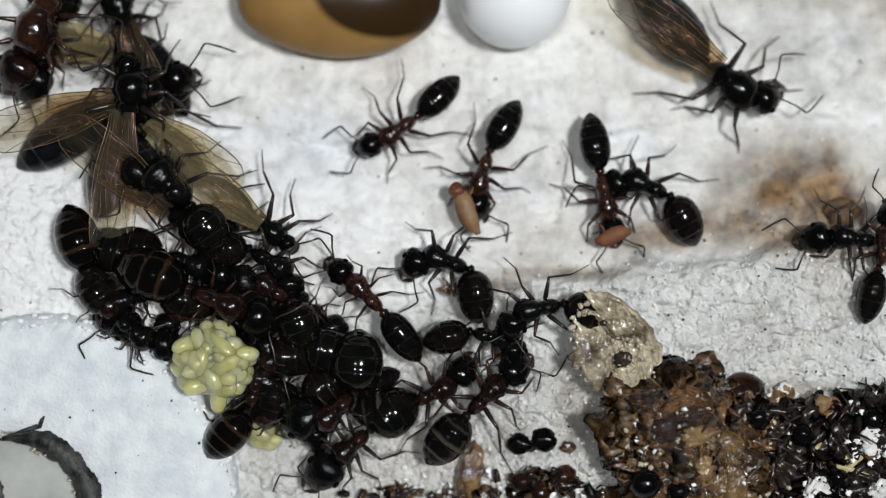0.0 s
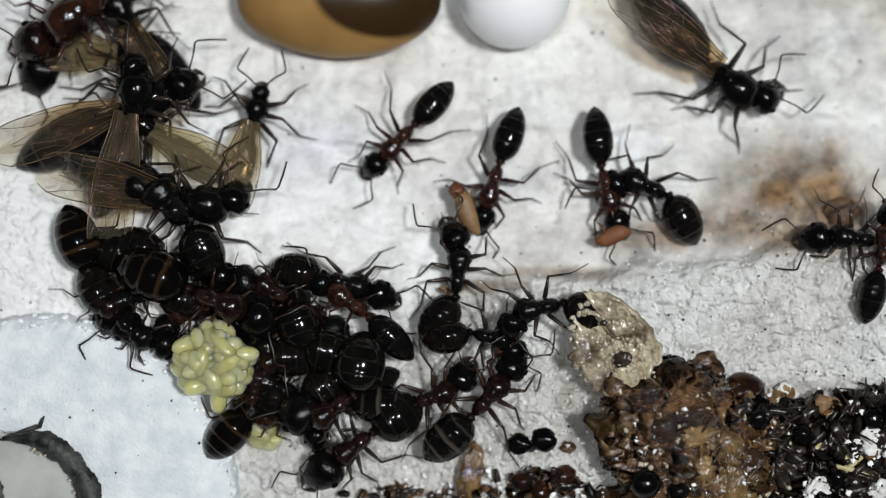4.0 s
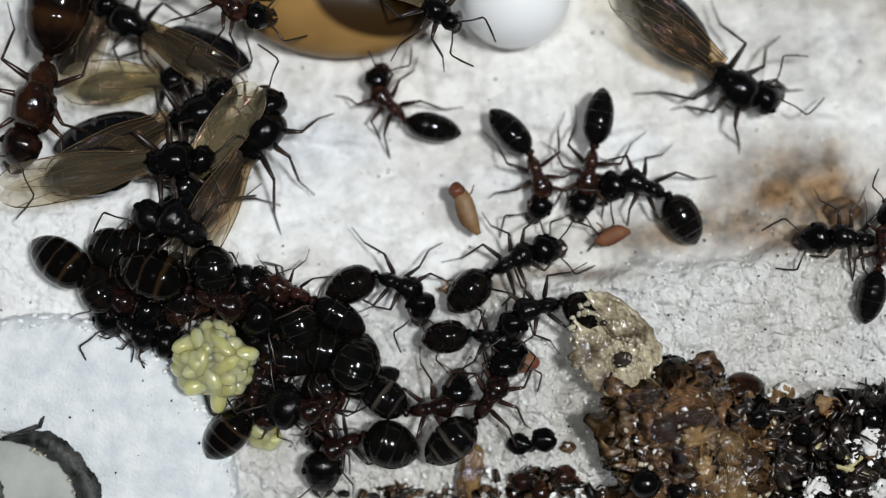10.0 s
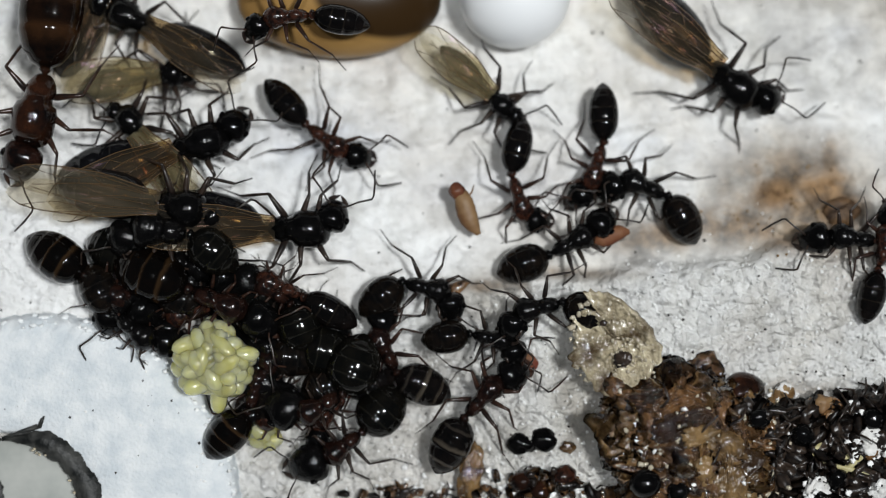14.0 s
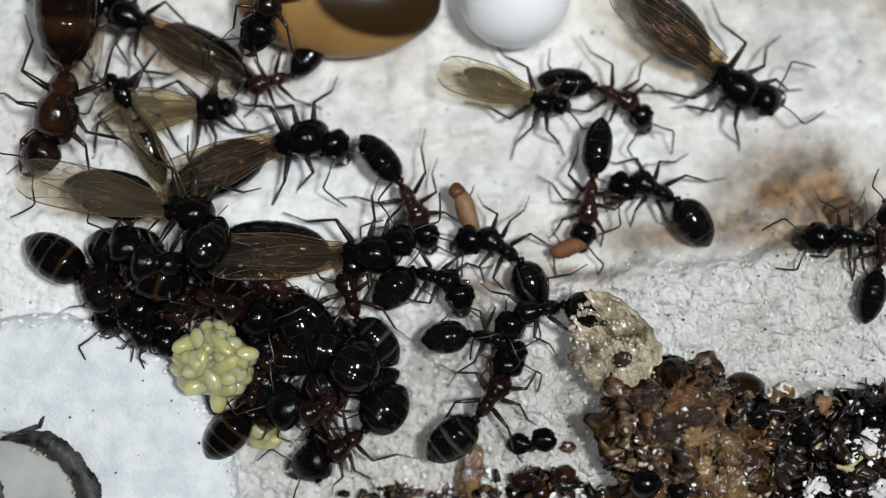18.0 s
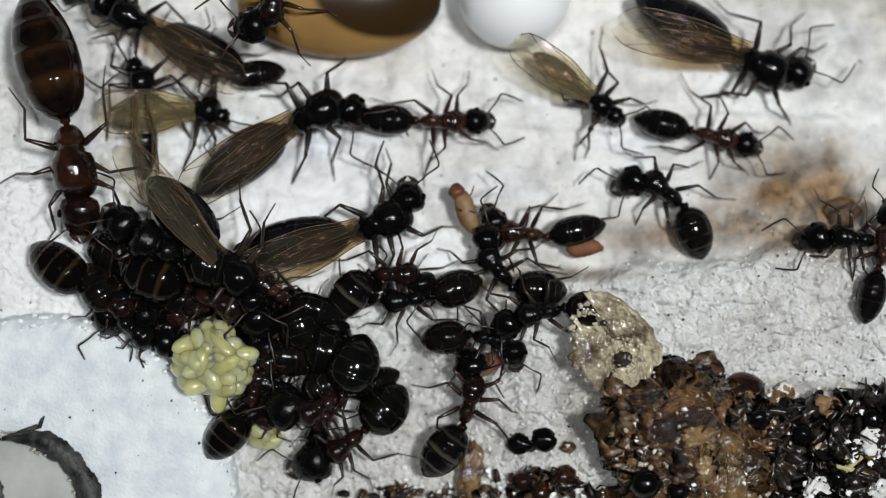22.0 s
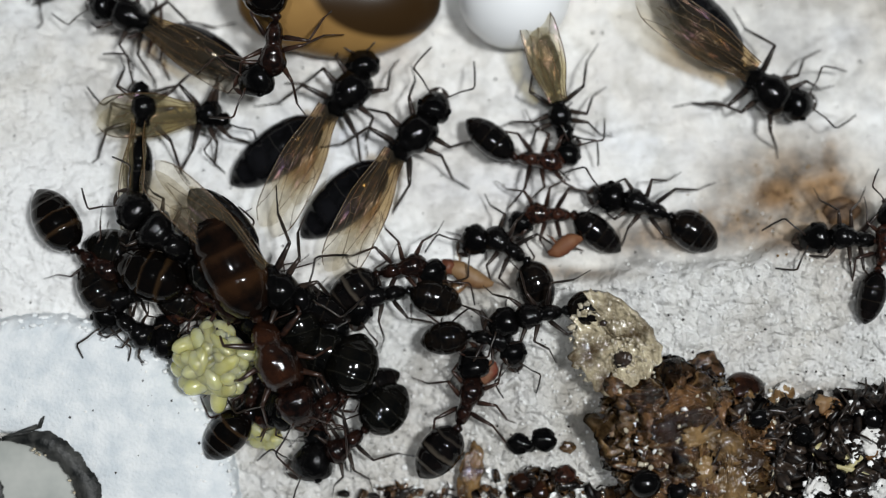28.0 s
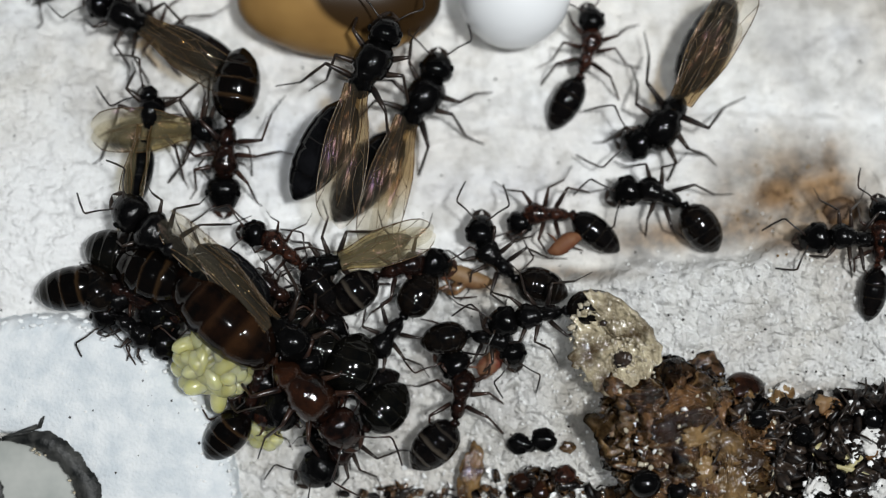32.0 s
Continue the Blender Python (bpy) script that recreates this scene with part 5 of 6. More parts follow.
# ---- the ants and their ways ----
def ants():
    # workers that cross the open plaster
    Trail("red_worker", "red-brown worker ant with a dark gaster walking on plaster", 0.96) \
        .to(0, 655, 258, 707, 225, 765, 180).to(1, 665, 288, 710, 245, 763, 180).to(2, 680, 303, 710, 250, 757, 180).to(3, 663, 290, 712, 242, 765, 185) \
        .to(6, 660, 310, 700, 265, 763, 195).to(7, 668, 305, 712, 260, 775, 195).to(8, 637, 240, 695, 238, 765, 208).to(9, 637, 175, 678, 203, 745, 212) \
        .to(10, 672, 138, 700, 180, 760, 220).to(11, 643, 82, 660, 140, 707, 210).to(12, 610, 25, 640, 75, 673, 143).to(13, 482, 48, 535, 65, 615, 72) \
        .to(14, 455, 45, 520, 35, 585, 35).to(17, 435, 115, 480, 105, 535, 92).to(18, 432, 133, 480, 130, 540, 100).to(19, 435, 128, 475, 140, 535, 118) \
        .to(20, 380, 130, 440, 135, 505, 152).to(21, 345, 110, 395, 120, 462, 132).to(22, 330, 90, 375, 110, 440, 130).to(23, 320, 95, 370, 115, 435, 135) \
        .to(24, 310, 95, 360, 118, 422, 140).to(25, 280, 70, 325, 92, 380, 120).to(28, 240, 30, 285, 55, 340, 85)
    Trail("red_worker", "slender red-brown worker ant near an orange scrap", 0.98) \
        .to(0, 845, 368, 857, 305, 890, 230).to(1, 850, 412, 858, 340, 885, 265).to(2, 828, 422, 845, 355, 878, 275).to(3, 825, 395, 850, 335, 885, 255) \
        .to(6, 940, 382, 925, 325, 907, 247).to(7, 968, 382, 938, 335, 900, 250).to(8, 958, 377, 940, 325, 902, 240).to(9, 990, 345, 955, 310, 903, 240) \
        .to(10, 955, 370, 945, 320, 905, 240).to(11, 977, 360, 950, 325, 905, 240).to(12, 972, 362, 945, 320, 908, 240).to(13, 948, 375, 940, 325, 917, 245) \
        .to(14, 952, 388, 932, 345, 918, 268).to(17, 985, 170, 952, 240, 925, 305).to(18, 1137, 207, 1085, 175, 1012, 150).to(19, 1135, 330, 1130, 265, 1100, 195) \
        .to(20, 1140, 320, 1127, 260, 1100, 180).to(21, 1248, 187, 1200, 225, 1130, 262).to(22, 1325, 257, 1255, 240, 1180, 222).to(23, 1233, 158, 1245, 205, 1240, 258) \
        .to(24, 1130, 95, 1160, 150, 1185, 205).to(25, 1020, -90, 1035, -45, 1047, 15).to(28, 1010, -260, 1015, -200, 1020, -120)
    Trail("red_worker", "red-brown worker ant with a glossy black gaster", 1.0) \
        .to(0, 1085, 415, 1065, 335, 1052, 250).to(1, 1082, 400, 1065, 330, 1048, 240).to(2, 1083, 400, 1070, 330, 1050, 240).to(3, 1097, 405, 1075, 340, 1055, 245) \
        .to(6, 1078, 385, 1060, 320, 1055, 228).to(7, 1065, 380, 1055, 320, 1053, 225).to(8, 1035, 380, 1045, 320, 1055, 225).to(9, 1045, 372, 1040, 310, 1052, 215) \
        .to(10, 1028, 365, 1040, 310, 1058, 215).to(11, 1038, 362, 1045, 310, 1062, 215).to(12, 1045, 355, 1050, 300, 1067, 205).to(13, 1028, 355, 1050, 300, 1062, 205) \
        .to(14, 1025, 350, 1048, 300, 1065, 205).to(17, 1043, 410, 1050, 330, 1058, 240).to(18, 1030, 425, 1043, 350, 1058, 255).to(19, 975, 415, 1010, 355, 1048, 280) \
        .to(20, 918, 420, 970, 390, 1035, 368).to(21, 877, 393, 935, 395, 1022, 400).to(22, 872, 392, 930, 405, 1005, 408).to(23, 868, 400, 930, 425, 1005, 425) \
        .to(24, 868, 402, 935, 430, 1010, 427).to(25, 868, 395, 930, 410, 1005, 420).to(28, 928, 403, 978, 392, 1045, 410).to(29, 935, 393, 985, 385, 1045, 400) \
        .to(30, 930, 400, 985, 390, 1045, 402).to(31, 930, 405, 982, 392, 1040, 405).to(32, 925, 405, 980, 390, 1040, 408)
    Trail("red_worker", "long-legged red-brown worker ant crossing the nest", 1.02, 6) \
        .to(0, 420, -60, 370, -90, 300, -130).to(9, 420, -40, 370, -70, 300, -110).to(10, 450, 30, 400, 0, 340, -40).to(11, 485, 118, 460, 60, 400, 10) \
        .to(12, 493, 165, 455, 105, 420, 40).to(13, 515, 228, 485, 170, 455, 90).to(14, 632, 278, 590, 250, 515, 190).to(17, 762, 347, 720, 315, 637, 258) \
        .to(18, 757, 425, 735, 370, 670, 280).to(19, 775, 422, 740, 375, 678, 285).to(20, 793, 337, 740, 320, 660, 265).to(21, 790, 315, 745, 305, 655, 260) \
        .to(22, 847, 215, 790, 215, 690, 212).to(23, 908, 268, 860, 240, 795, 190).to(24, 995, 290, 945, 265, 880, 220).to(25, 1030, 290, 975, 285, 905, 240) \
        .to(28, 1000, 265, 950, 265, 880, 250).to(29, 1063, 240, 1000, 260, 915, 275).to(30, 1090, 75, 1050, 140, 1000, 215).to(31, 1040, 45, 1035, 105, 1020, 185) \
        .to(32, 1050, 40, 1035, 90, 1012, 160)
    Trail("black_worker", "dull black worker ant standing in a hollow", 1.0) \
        .to(0, 1092, 335, 1135, 350, 1200, 387).to(14, 1092, 340, 1135, 352, 1198, 386).to(17, 1112, 338, 1150, 350, 1222, 398).to(21, 1112, 330, 1150, 350, 1222, 408) \
        .to(22, 1115, 320, 1165, 345, 1220, 408).to(23, 1125, 320, 1165, 345, 1222, 410).to(24, 1130, 310, 1160, 345, 1220, 410).to(25, 1095, 335, 1145, 345, 1215, 410) \
        .to(28, 1075, 347, 1135, 365, 1222, 410).to(29, 1090, 355, 1145, 355, 1235, 405).to(30, 1100, 345, 1155, 355, 1240, 405).to(31, 1095, 340, 1145, 350, 1235, 395) \
        .to(32, 1105, 338, 1155, 350, 1235, 405)
    Trail("black_worker", "black worker ant stepping along the crease in the plaster", 0.98) \
        .to(0, 735, 478, 770, 482, 800, 500).to(3, 740, 480, 765, 485, 795, 500).to(5, 900, 480, 830, 490, 740, 500).to(6, 955, 475, 890, 490, 800, 500) \
        .to(7, 905, 425, 895, 465, 825, 520).to(8, 903, 405, 895, 455, 840, 515).to(9, 912, 402, 897, 450, 840, 510).to(10, 970, 440, 915, 460, 835, 515) \
        .to(11, 1028, 430, 970, 460, 890, 485).to(12, 1065, 400, 1010, 430, 935, 465).to(13, 1070, 400, 1010, 430, 930, 465).to(14, 1068, 392, 1010, 430, 930, 465) \
        .to(17, 875, 435, 900, 470, 935, 503).to(18, 850, 440, 885, 455, 930, 500).to(19, 838, 440, 885, 465, 935, 505).to(20, 870, 430, 895, 460, 935, 500) \
        .to(21, 870, 440, 900, 475, 940, 510).to(22, 880, 430, 905, 465, 940, 505).to(23, 880, 425, 905, 460, 940, 505).to(25, 880, 425, 905, 460, 940, 505) \
        .to(28, 840, 427, 885, 450, 940, 500).to(29, 850, 410, 885, 450, 945, 505).to(30, 855, 412, 885, 455, 945, 503).to(31, 858, 408, 885, 450, 945, 503) \
        .to(32, 848, 410, 882, 448, 945, 500)
    Trail("banded_worker", "large dark brown worker ant coming down past the bead", 1.06, 8) \
        .to(0, 470, -160, 475, -210, 480, -290).to(14, 470, -160, 475, -210, 480, -290).to(17, 455, 35, 470, -20, 480, -100).to(19, 460, 45, 470, -10, 485, -90) \
        .to(20, 450, 60, 470, 5, 490, -70).to(21, 440, 45, 465, -10, 485, -90).to(22, 450, 45, 468, -10, 488, -90).to(23, 455, 20, 468, -35, 480, -110) \
        .to(24, 480, 25, 480, -30, 475, -110).to(25, 472, 48, 472, -10, 465, -90).to(28, 460, 140, 467, 78, 470, 0).to(29, 452, 150, 465, 85, 475, 10) \
        .to(30, 410, 205, 440, 140, 470, 45).to(31, 400, 260, 425, 180, 460, 65).to(32, 395, 350, 402, 265, 420, 150)

    # the cluster round the eggs
    Trail("banded_worker", "worker ant with amber-banded gaster at the cluster's edge", 0.98, 10, crouch=True) \
        .to(0, 225, 578, 190, 525, 145, 435).to(6, 225, 578, 190, 525, 143, 438).to(7, 235, 568, 192, 526, 130, 462).to(8, 262, 556, 200, 522, 122, 474) \
        .to(11, 262, 552, 200, 518, 124, 470).to(12, 255, 548, 195, 512, 118, 462).to(20, 250, 553, 190, 515, 112, 466).to(22, 258, 560, 198, 530, 122, 484) \
        .to(23, 235, 520, 180, 500, 105, 465).to(24, 210, 500, 165, 465, 100, 410).to(25, 215, 485, 170, 445, 105, 390).to(28, 235, 480, 180, 455, 112, 402) \
        .to(29, 240, 480, 185, 455, 115, 402).to(30, 265, 540, 215, 510, 140, 465).to(31, 275, 545, 225, 525, 150, 500).to(32, 275, 555, 225, 535, 150, 512)
    Trail("banded_worker", "large worker ant with amber bands tending the eggs", 1.12, 26, crouch=True) \
        .to(0, 468, 568, 388, 532, 268, 486).to(16, 468, 570, 388, 533, 268, 487).to(28, 468, 570, 388, 533, 266, 486)
    Trail("black_worker", "black worker ant tucked beside the plaster collar", 1.0, 6, crouch=True) \
        .to(0, 290, 612, 246, 580, 188, 532).to(18, 294, 606, 250, 576, 192, 530).to(32, 288, 610, 246, 578, 190, 532)
    Trail("banded_worker", "worker ant with a brown-banded gaster beside the eggs", 0.86, 12, crouch=True) \
        .to(0, 455, 634, 442, 684, 412, 754).to(32, 455, 634, 441, 684, 411, 754)
    Trail("stocky_worker", "stout black worker ant huddled in the cluster", 0.84, 20, crouch=True) \
        .to(0, 425, 500, 465, 520, 522, 570).to(16, 428, 500, 466, 522, 522, 572).to(32, 430, 505, 468, 525, 520, 572)
    Trail("stocky_worker", "stout black worker ant with a broad round gaster", 1.0, 36, crouch=True) \
        .to(0, 530, 740, 580, 712, 625, 650).to(3, 530, 735, 580, 712, 628, 650).to(6, 505, 718, 560, 700, 620, 652).to(14, 500, 722, 558, 700, 615, 660) \
        .to(32, 500, 722, 556, 700, 612, 660)
    Trail("stocky_worker", "black worker ant beneath its nest mates", 0.92, 8, crouch=True) \
        .to(0, 455, 680, 500, 650, 565, 625).to(32, 455, 680, 500, 650, 562, 625)
    Trail("black_worker", "black worker ant bending over the brood", 0.92, 2, crouch=True) \
        .to(0, 448, 608, 460, 645, 478, 706).to(32, 450, 610, 462, 647, 480, 708)
    Trail("stocky_worker", "black worker ant with a large round gaster facing the collar", 0.92, 10) \
        .to(0, 575, 832, 625, 788, 680, 742).to(3, 575, 832, 625, 790, 685, 740).to(6, 575, 832, 625, 800, 690, 765).to(9, 572, 832, 622, 800, 683, 768) \
        .to(10, 568, 832, 618, 805, 668, 785).to(11, 568, 832, 618, 800, 670, 775).to(12, 562, 828, 612, 795, 660, 750).to(13, 548, 825, 605, 790, 650, 735) \
        .to(14, 548, 822, 608, 785, 665, 735).to(17, 550, 822, 612, 785, 675, 727).to(31, 550, 822, 612, 785, 675, 727).to(32, 562, 832, 618, 785, 675, 727)
    Trail("striped_worker", "worker ant with a pale-banded gaster that moves along the row", 0.90, 14) \
        .to(0, 818, 660, 765, 690, 690, 720).to(3, 820, 660, 765, 690, 690, 718).to(6, 805, 690, 755, 705, 688, 705).to(11, 790, 685, 750, 705, 690, 705) \
        .to(12, 748, 655, 742, 705, 705, 775).to(13, 705, 620, 718, 665, 712, 740).to(14, 690, 580, 705, 620, 740, 672).to(17, 620, 485, 640, 525, 685, 590) \
        .to(18, 632, 490, 640, 530, 665, 598).to(19, 625, 490, 632, 525, 660, 588).to(20, 655, 492, 650, 525, 640, 570).to(21, 705, 520, 665, 515, 620, 525) \
        .to(22, 712, 505, 690, 500, 640, 508).to(23, 735, 485, 700, 490, 648, 508).to(25, 735, 485, 700, 492, 648, 508).to(28, 735, 488, 695, 495, 638, 510) \
        .to(29, 748, 470, 700, 488, 642, 510).to(30, 762, 465, 708, 482, 640, 506).to(31, 765, 462, 712, 480, 640, 508).to(32, 770, 465, 715, 480, 640, 512)
    Trail("striped_worker", "worker ant with two pale bands on its gaster", 0.95, 6) \
        .to(0, 910, 655, 865, 698, 800, 768).to(3, 910, 652, 865, 698, 802, 766).to(6, 892, 645, 868, 690, 803, 766).to(9, 890, 642, 865, 692, 808, 768) \
        .to(12, 900, 660, 865, 702, 808, 770).to(14, 905, 662, 870, 698, 806, 775).to(17, 912, 655, 868, 697, 803, 774).to(18, 900, 640, 872, 690, 805, 770) \
        .to(19, 866, 640, 850, 695, 795, 780).to(20, 833, 648, 830, 702, 788, 785).to(22, 833, 642, 826, 698, 787, 790).to(23, 840, 650, 826, 698, 787, 790) \
        .to(25, 830, 640, 826, 695, 787, 790).to(28, 838, 645, 824, 692, 780, 792).to(29, 836, 648, 822, 694, 780, 792).to(30, 806, 655, 802, 697, 770, 780) \
        .to(32, 803, 642, 800, 692, 770, 780)
    Trail("black_worker", "black worker ant crouching with a pale-edged gaster", 0.86, 4) \
        .to(0, 884, 614, 852, 604, 803, 598).to(16, 882, 612, 850, 604, 802, 598).to(32, 880, 614, 850, 605, 801, 600)
    Trail("black_worker", "dark worker ant gripping the tan husk", 0.96, 14) \
        .to(0, 905, 572, 950, 562, 1018, 550).to(12, 908, 574, 952, 563, 1018, 550).to(24, 902, 568, 948, 560, 1015, 549).to(32, 902, 566, 948, 559, 1015, 549)
    Trail("red_worker", "red-brown worker ant with a banded gaster in the huddle", 1.0, 18, crouch=True) \
        .to(0, 595, 475, 645, 515, 712, 600).to(1, 590, 485, 640, 515, 710, 598).to(2, 598, 495, 655, 525, 722, 600).to(3, 590, 490, 645, 525, 713, 605) \
        .to(6, 492, 520, 575, 538, 662, 590).to(7, 492, 515, 562, 532, 648, 578).to(8, 490, 488, 545, 518, 635, 567).to(9, 470, 495, 530, 515, 620, 562) \
        .to(10, 448, 495, 512, 512, 598, 560).to(12, 450, 495, 510, 512, 592, 558).to(14, 435, 488, 500, 510, 575, 547).to(17, 428, 470, 475, 500, 540, 548) \
        .to(25, 440, 468, 480, 498, 545, 535).to(30, 440, 450, 485, 480, 548, 528).to(31, 442, 440, 485, 470, 545, 522).to(32, 452, 412, 495, 445, 555, 500)
    Trail("black_worker", "black worker ant with a shining gaster behind the cluster", 0.96, 6) \
        .to(0, 515, 505, 470, 475, 415, 445).to(1, 545, 490, 495, 475, 430, 445).to(2, 600, 490, 540, 468, 450, 437).to(3, 645, 505, 590, 490, 500, 466) \
        .to(6, 705, 540, 655, 520, 585, 500).to(7, 730, 515, 668, 515, 590, 498).to(8, 742, 526, 690, 518, 608, 502).to(9, 735, 540, 692, 515, 625, 505) \
        .to(10, 735, 545, 692, 518, 635, 506).to(11, 747, 553, 705, 525, 645, 512).to(12, 765, 545, 718, 525, 655, 512).to(13, 778, 538, 725, 525, 665, 517) \
        .to(14, 786, 548, 742, 530, 690, 524).to(17, 835, 520, 785, 508, 722, 505).to(18, 790, 525, 765, 505, 715, 508).to(19, 715, 545, 745, 530, 787, 510) \
        .to(20, 718, 542, 755, 528, 800, 510).to(21, 705, 525, 742, 520, 802, 508).to(22, 702, 525, 738, 522, 797, 512).to(23, 680, 575, 718, 540, 775, 515) \
        .to(24, 650, 568, 705, 540, 768, 520).to(25, 672, 575, 702, 540, 756, 523).to(28, 670, 535, 700, 528, 748, 525).to(30, 655, 540, 690, 530, 742, 522) \
        .to(31, 668, 580, 695, 555, 742, 528).to(32, 678, 603, 700, 575, 730, 535)
    Trail("black_worker", "dark worker ant resting at the foot of the crumbs", 0.98, 4) \
        .to(0, 1445, 420, 1505, 425, 1585, 440).to(32, 1445, 420, 1505, 425, 1585, 440)
    Trail("red_worker", "red-brown worker ant at the edge of the crumbs", 0.92, 10) \
        .to(0, 1575, 380, 1562, 440, 1545, 515).to(29, 1575, 380, 1562, 440, 1545, 515).to(30, 1570, 375, 1560, 438, 1545, 515).to(32, 1560, 370, 1556, 436, 1545, 515)
    # deeper in the huddle, half hidden by the others
    for kind, label, size, lift, h, th, g in (
            ("black_worker", "black worker ant pressed under its nest mates", 1.0, 0, (196, 562), (240, 548), (305, 530)),
            ("red_worker", "dark red worker ant half hidden behind the eggs", 1.0, 4, (312, 575), (352, 562), (425, 548)),
            ("stocky_worker", "stout black worker ant deep in the huddle", 0.9, 2, (585, 588), (535, 565), (470, 545)),
            ("black_worker", "black worker ant deep in the huddle", 1.0, 0, (415, 585), (450, 605), (510, 628)),
            ("red_worker", "dark red worker ant deep in the huddle", 1.0, 2, (440, 735), (490, 722), (560, 700)),
            ("stocky_worker", "stout black worker ant beneath the cluster", 0.86, 0, (525, 545), (560, 575), (605, 615)),
            ("black_worker", "black worker ant beneath the stout one", 1.0, 6, (395, 490), (330, 465), (255, 440)),
            ("black_worker", "black worker ant lying under the pile", 1.0, 2, (462, 640), (505, 664), (565, 680)),
            ("red_worker", "dark red worker ant below the round gasters", 0.96, 0, (555, 770), (590, 735), (640, 690)),
            ("stocky_worker", "black worker ant wedged by the winged ants", 0.86, 0, (330, 505), (280, 480), (215, 450))):
        Trail(kind, label, size, lift, crouch=True).to(0, *h, *th, *g).to(15, h[0] + 4, h[1] + 3, th[0] + 2, th[1] + 2, *g).to(32, *h, *th, g[0] - 3, g[1] + 2)

    Trail("stocky_worker", "stout black worker ant under the winged ants", 0.95, 8) \
        .to(0, 62, 140, 78, 92, 100, 20).to(3, 66, 138, 82, 90, 104, 18).to(6, 88, 40, 118, 8, 170, -45).to(8, 90, -40, 120, -70, 170, -120).to(32, 90, -40, 120, -70, 170, -120)

    # winged queens
    Trail("winged_queen", "black winged queen ant with smoky folded wings", 1.0, fold=((0, -11, 0), (19, -11, 0), (21, 0, 0), (23, 0, 0), (24, -10, 0), (28, -6, 0), (32, -10, 0))) \
        .to(0, 1355, 178, 1298, 142, 1195, 50).to(18, 1357, 182, 1300, 144, 1195, 50).to(19, 1345, 185, 1300, 145, 1198, 55).to(20, 1390, 168, 1330, 148, 1210, 60) \
        .to(21, 1415, 95, 1340, 108, 1200, 45).to(22, 1418, 130, 1340, 118, 1215, 45).to(23, 1432, 72, 1352, 88, 1215, 55).to(24, 1345, 185, 1318, 138, 1240, 25) \
        .to(25, 1357, 208, 1325, 175, 1250, 60).to(28, 1415, 190, 1358, 155, 1250, 50).to(29, 1268, 222, 1285, 172, 1240, 40).to(30, 1225, 230, 1262, 190, 1240, 60) \
        .to(31, 1165, 245, 1212, 205, 1215, 60).to(32, 1120, 258, 1180, 222, 1250, 80)
    Trail("winged_queen", "black winged queen ant with long brownish wings", 1.0, ((0, 4), (3, 4), (6, 30), (11, 34), (14, 18), (17, 10), (32, 4)), fold=((0, -14, 0), (3, -14, 0), (6, -4, 0), (12, -4, 0), (14, -13, 0), (22, -13, 0), (25, 0, 0), (28, 5, 0), (32, 6, 0))) \
        .to(0, 400, 415, 350, 380, 250, 300).to(6, 380, 330, 330, 350, 240, 330).to(8, 400, 300, 350, 330, 270, 340).to(9, 460, 230, 425, 275, 325, 350).to(10, 470, 190, 448, 255, 365, 350).to(11, 490, 252, 432, 270, 290, 310) \
        .to(12, 508, 375, 462, 370, 345, 345).to(13, 557, 415, 510, 400, 390, 365).to(14, 568, 383, 513, 392, 390, 385).to(17, 687, 415, 632, 428, 500, 435) \
        .to(18, 685, 430, 632, 434, 500, 435).to(19, 692, 432, 640, 432, 500, 438).to(20, 685, 425, 632, 430, 500, 440).to(21, 690, 388, 642, 412, 510, 445) \
        .to(22, 722, 350, 668, 378, 540, 425).to(23, 732, 308, 688, 345, 545, 410).to(24, 740, 300, 690, 335, 560, 405).to(25, 740, 262, 708, 322, 575, 405) \
        .to(28, 772, 190, 728, 240, 620, 345).to(29, 765, 218, 722, 255, 600, 365).to(30, 737, 175, 706, 232, 600, 360).to(31, 759, 128, 724, 200, 618, 318) \
        .to(32, 777, 108, 752, 185, 645, 320)
    Trail("winged_queen", "glossy black winged queen ant walking toward the bead", 1.0, ((0, 22), (13, 22), (17, 10), (32, 2)), fold=((0, -24, 0), (3, -24, 0), (6, -6, 0), (25, -4, 0), (28, 5, 0), (32, 6, 0))) \
        .to(0, 320, 138, 262, 165, 128, 236).to(3, 324, 140, 266, 167, 132, 238).to(6, 318, 190, 290, 226, 165, 250).to(7, 358, 178, 318, 216, 200, 252).to(8, 375, 160, 342, 205, 225, 240).to(9, 372, 165, 335, 205, 220, 242) \
        .to(10, 365, 180, 328, 210, 215, 240).to(11, 365, 193, 305, 205, 200, 230).to(12, 378, 195, 322, 215, 180, 260).to(13, 392, 215, 335, 232, 195, 275) \
        .to(14, 418, 225, 362, 245, 220, 290).to(17, 545, 290, 492, 280, 360, 300).to(18, 580, 262, 527, 272, 390, 305).to(19, 592, 185, 555, 228, 430, 310) \
        .to(20, 600, 170, 570, 222, 440, 310).to(21, 597, 150, 570, 200, 430, 310).to(22, 608, 203, 560, 215, 430, 285).to(23, 630, 250, 575, 252, 440, 300) \
        .to(24, 655, 240, 600, 248, 470, 285).to(25, 668, 220, 610, 230, 480, 275).to(28, 647, 110, 610, 155, 495, 265).to(29, 680, 160, 620, 185, 500, 275) \
        .to(30, 680, 140, 630, 180, 515, 282).to(31, 682, 90, 645, 152, 530, 276).to(32, 685, 52, 655, 120, 575, 260)
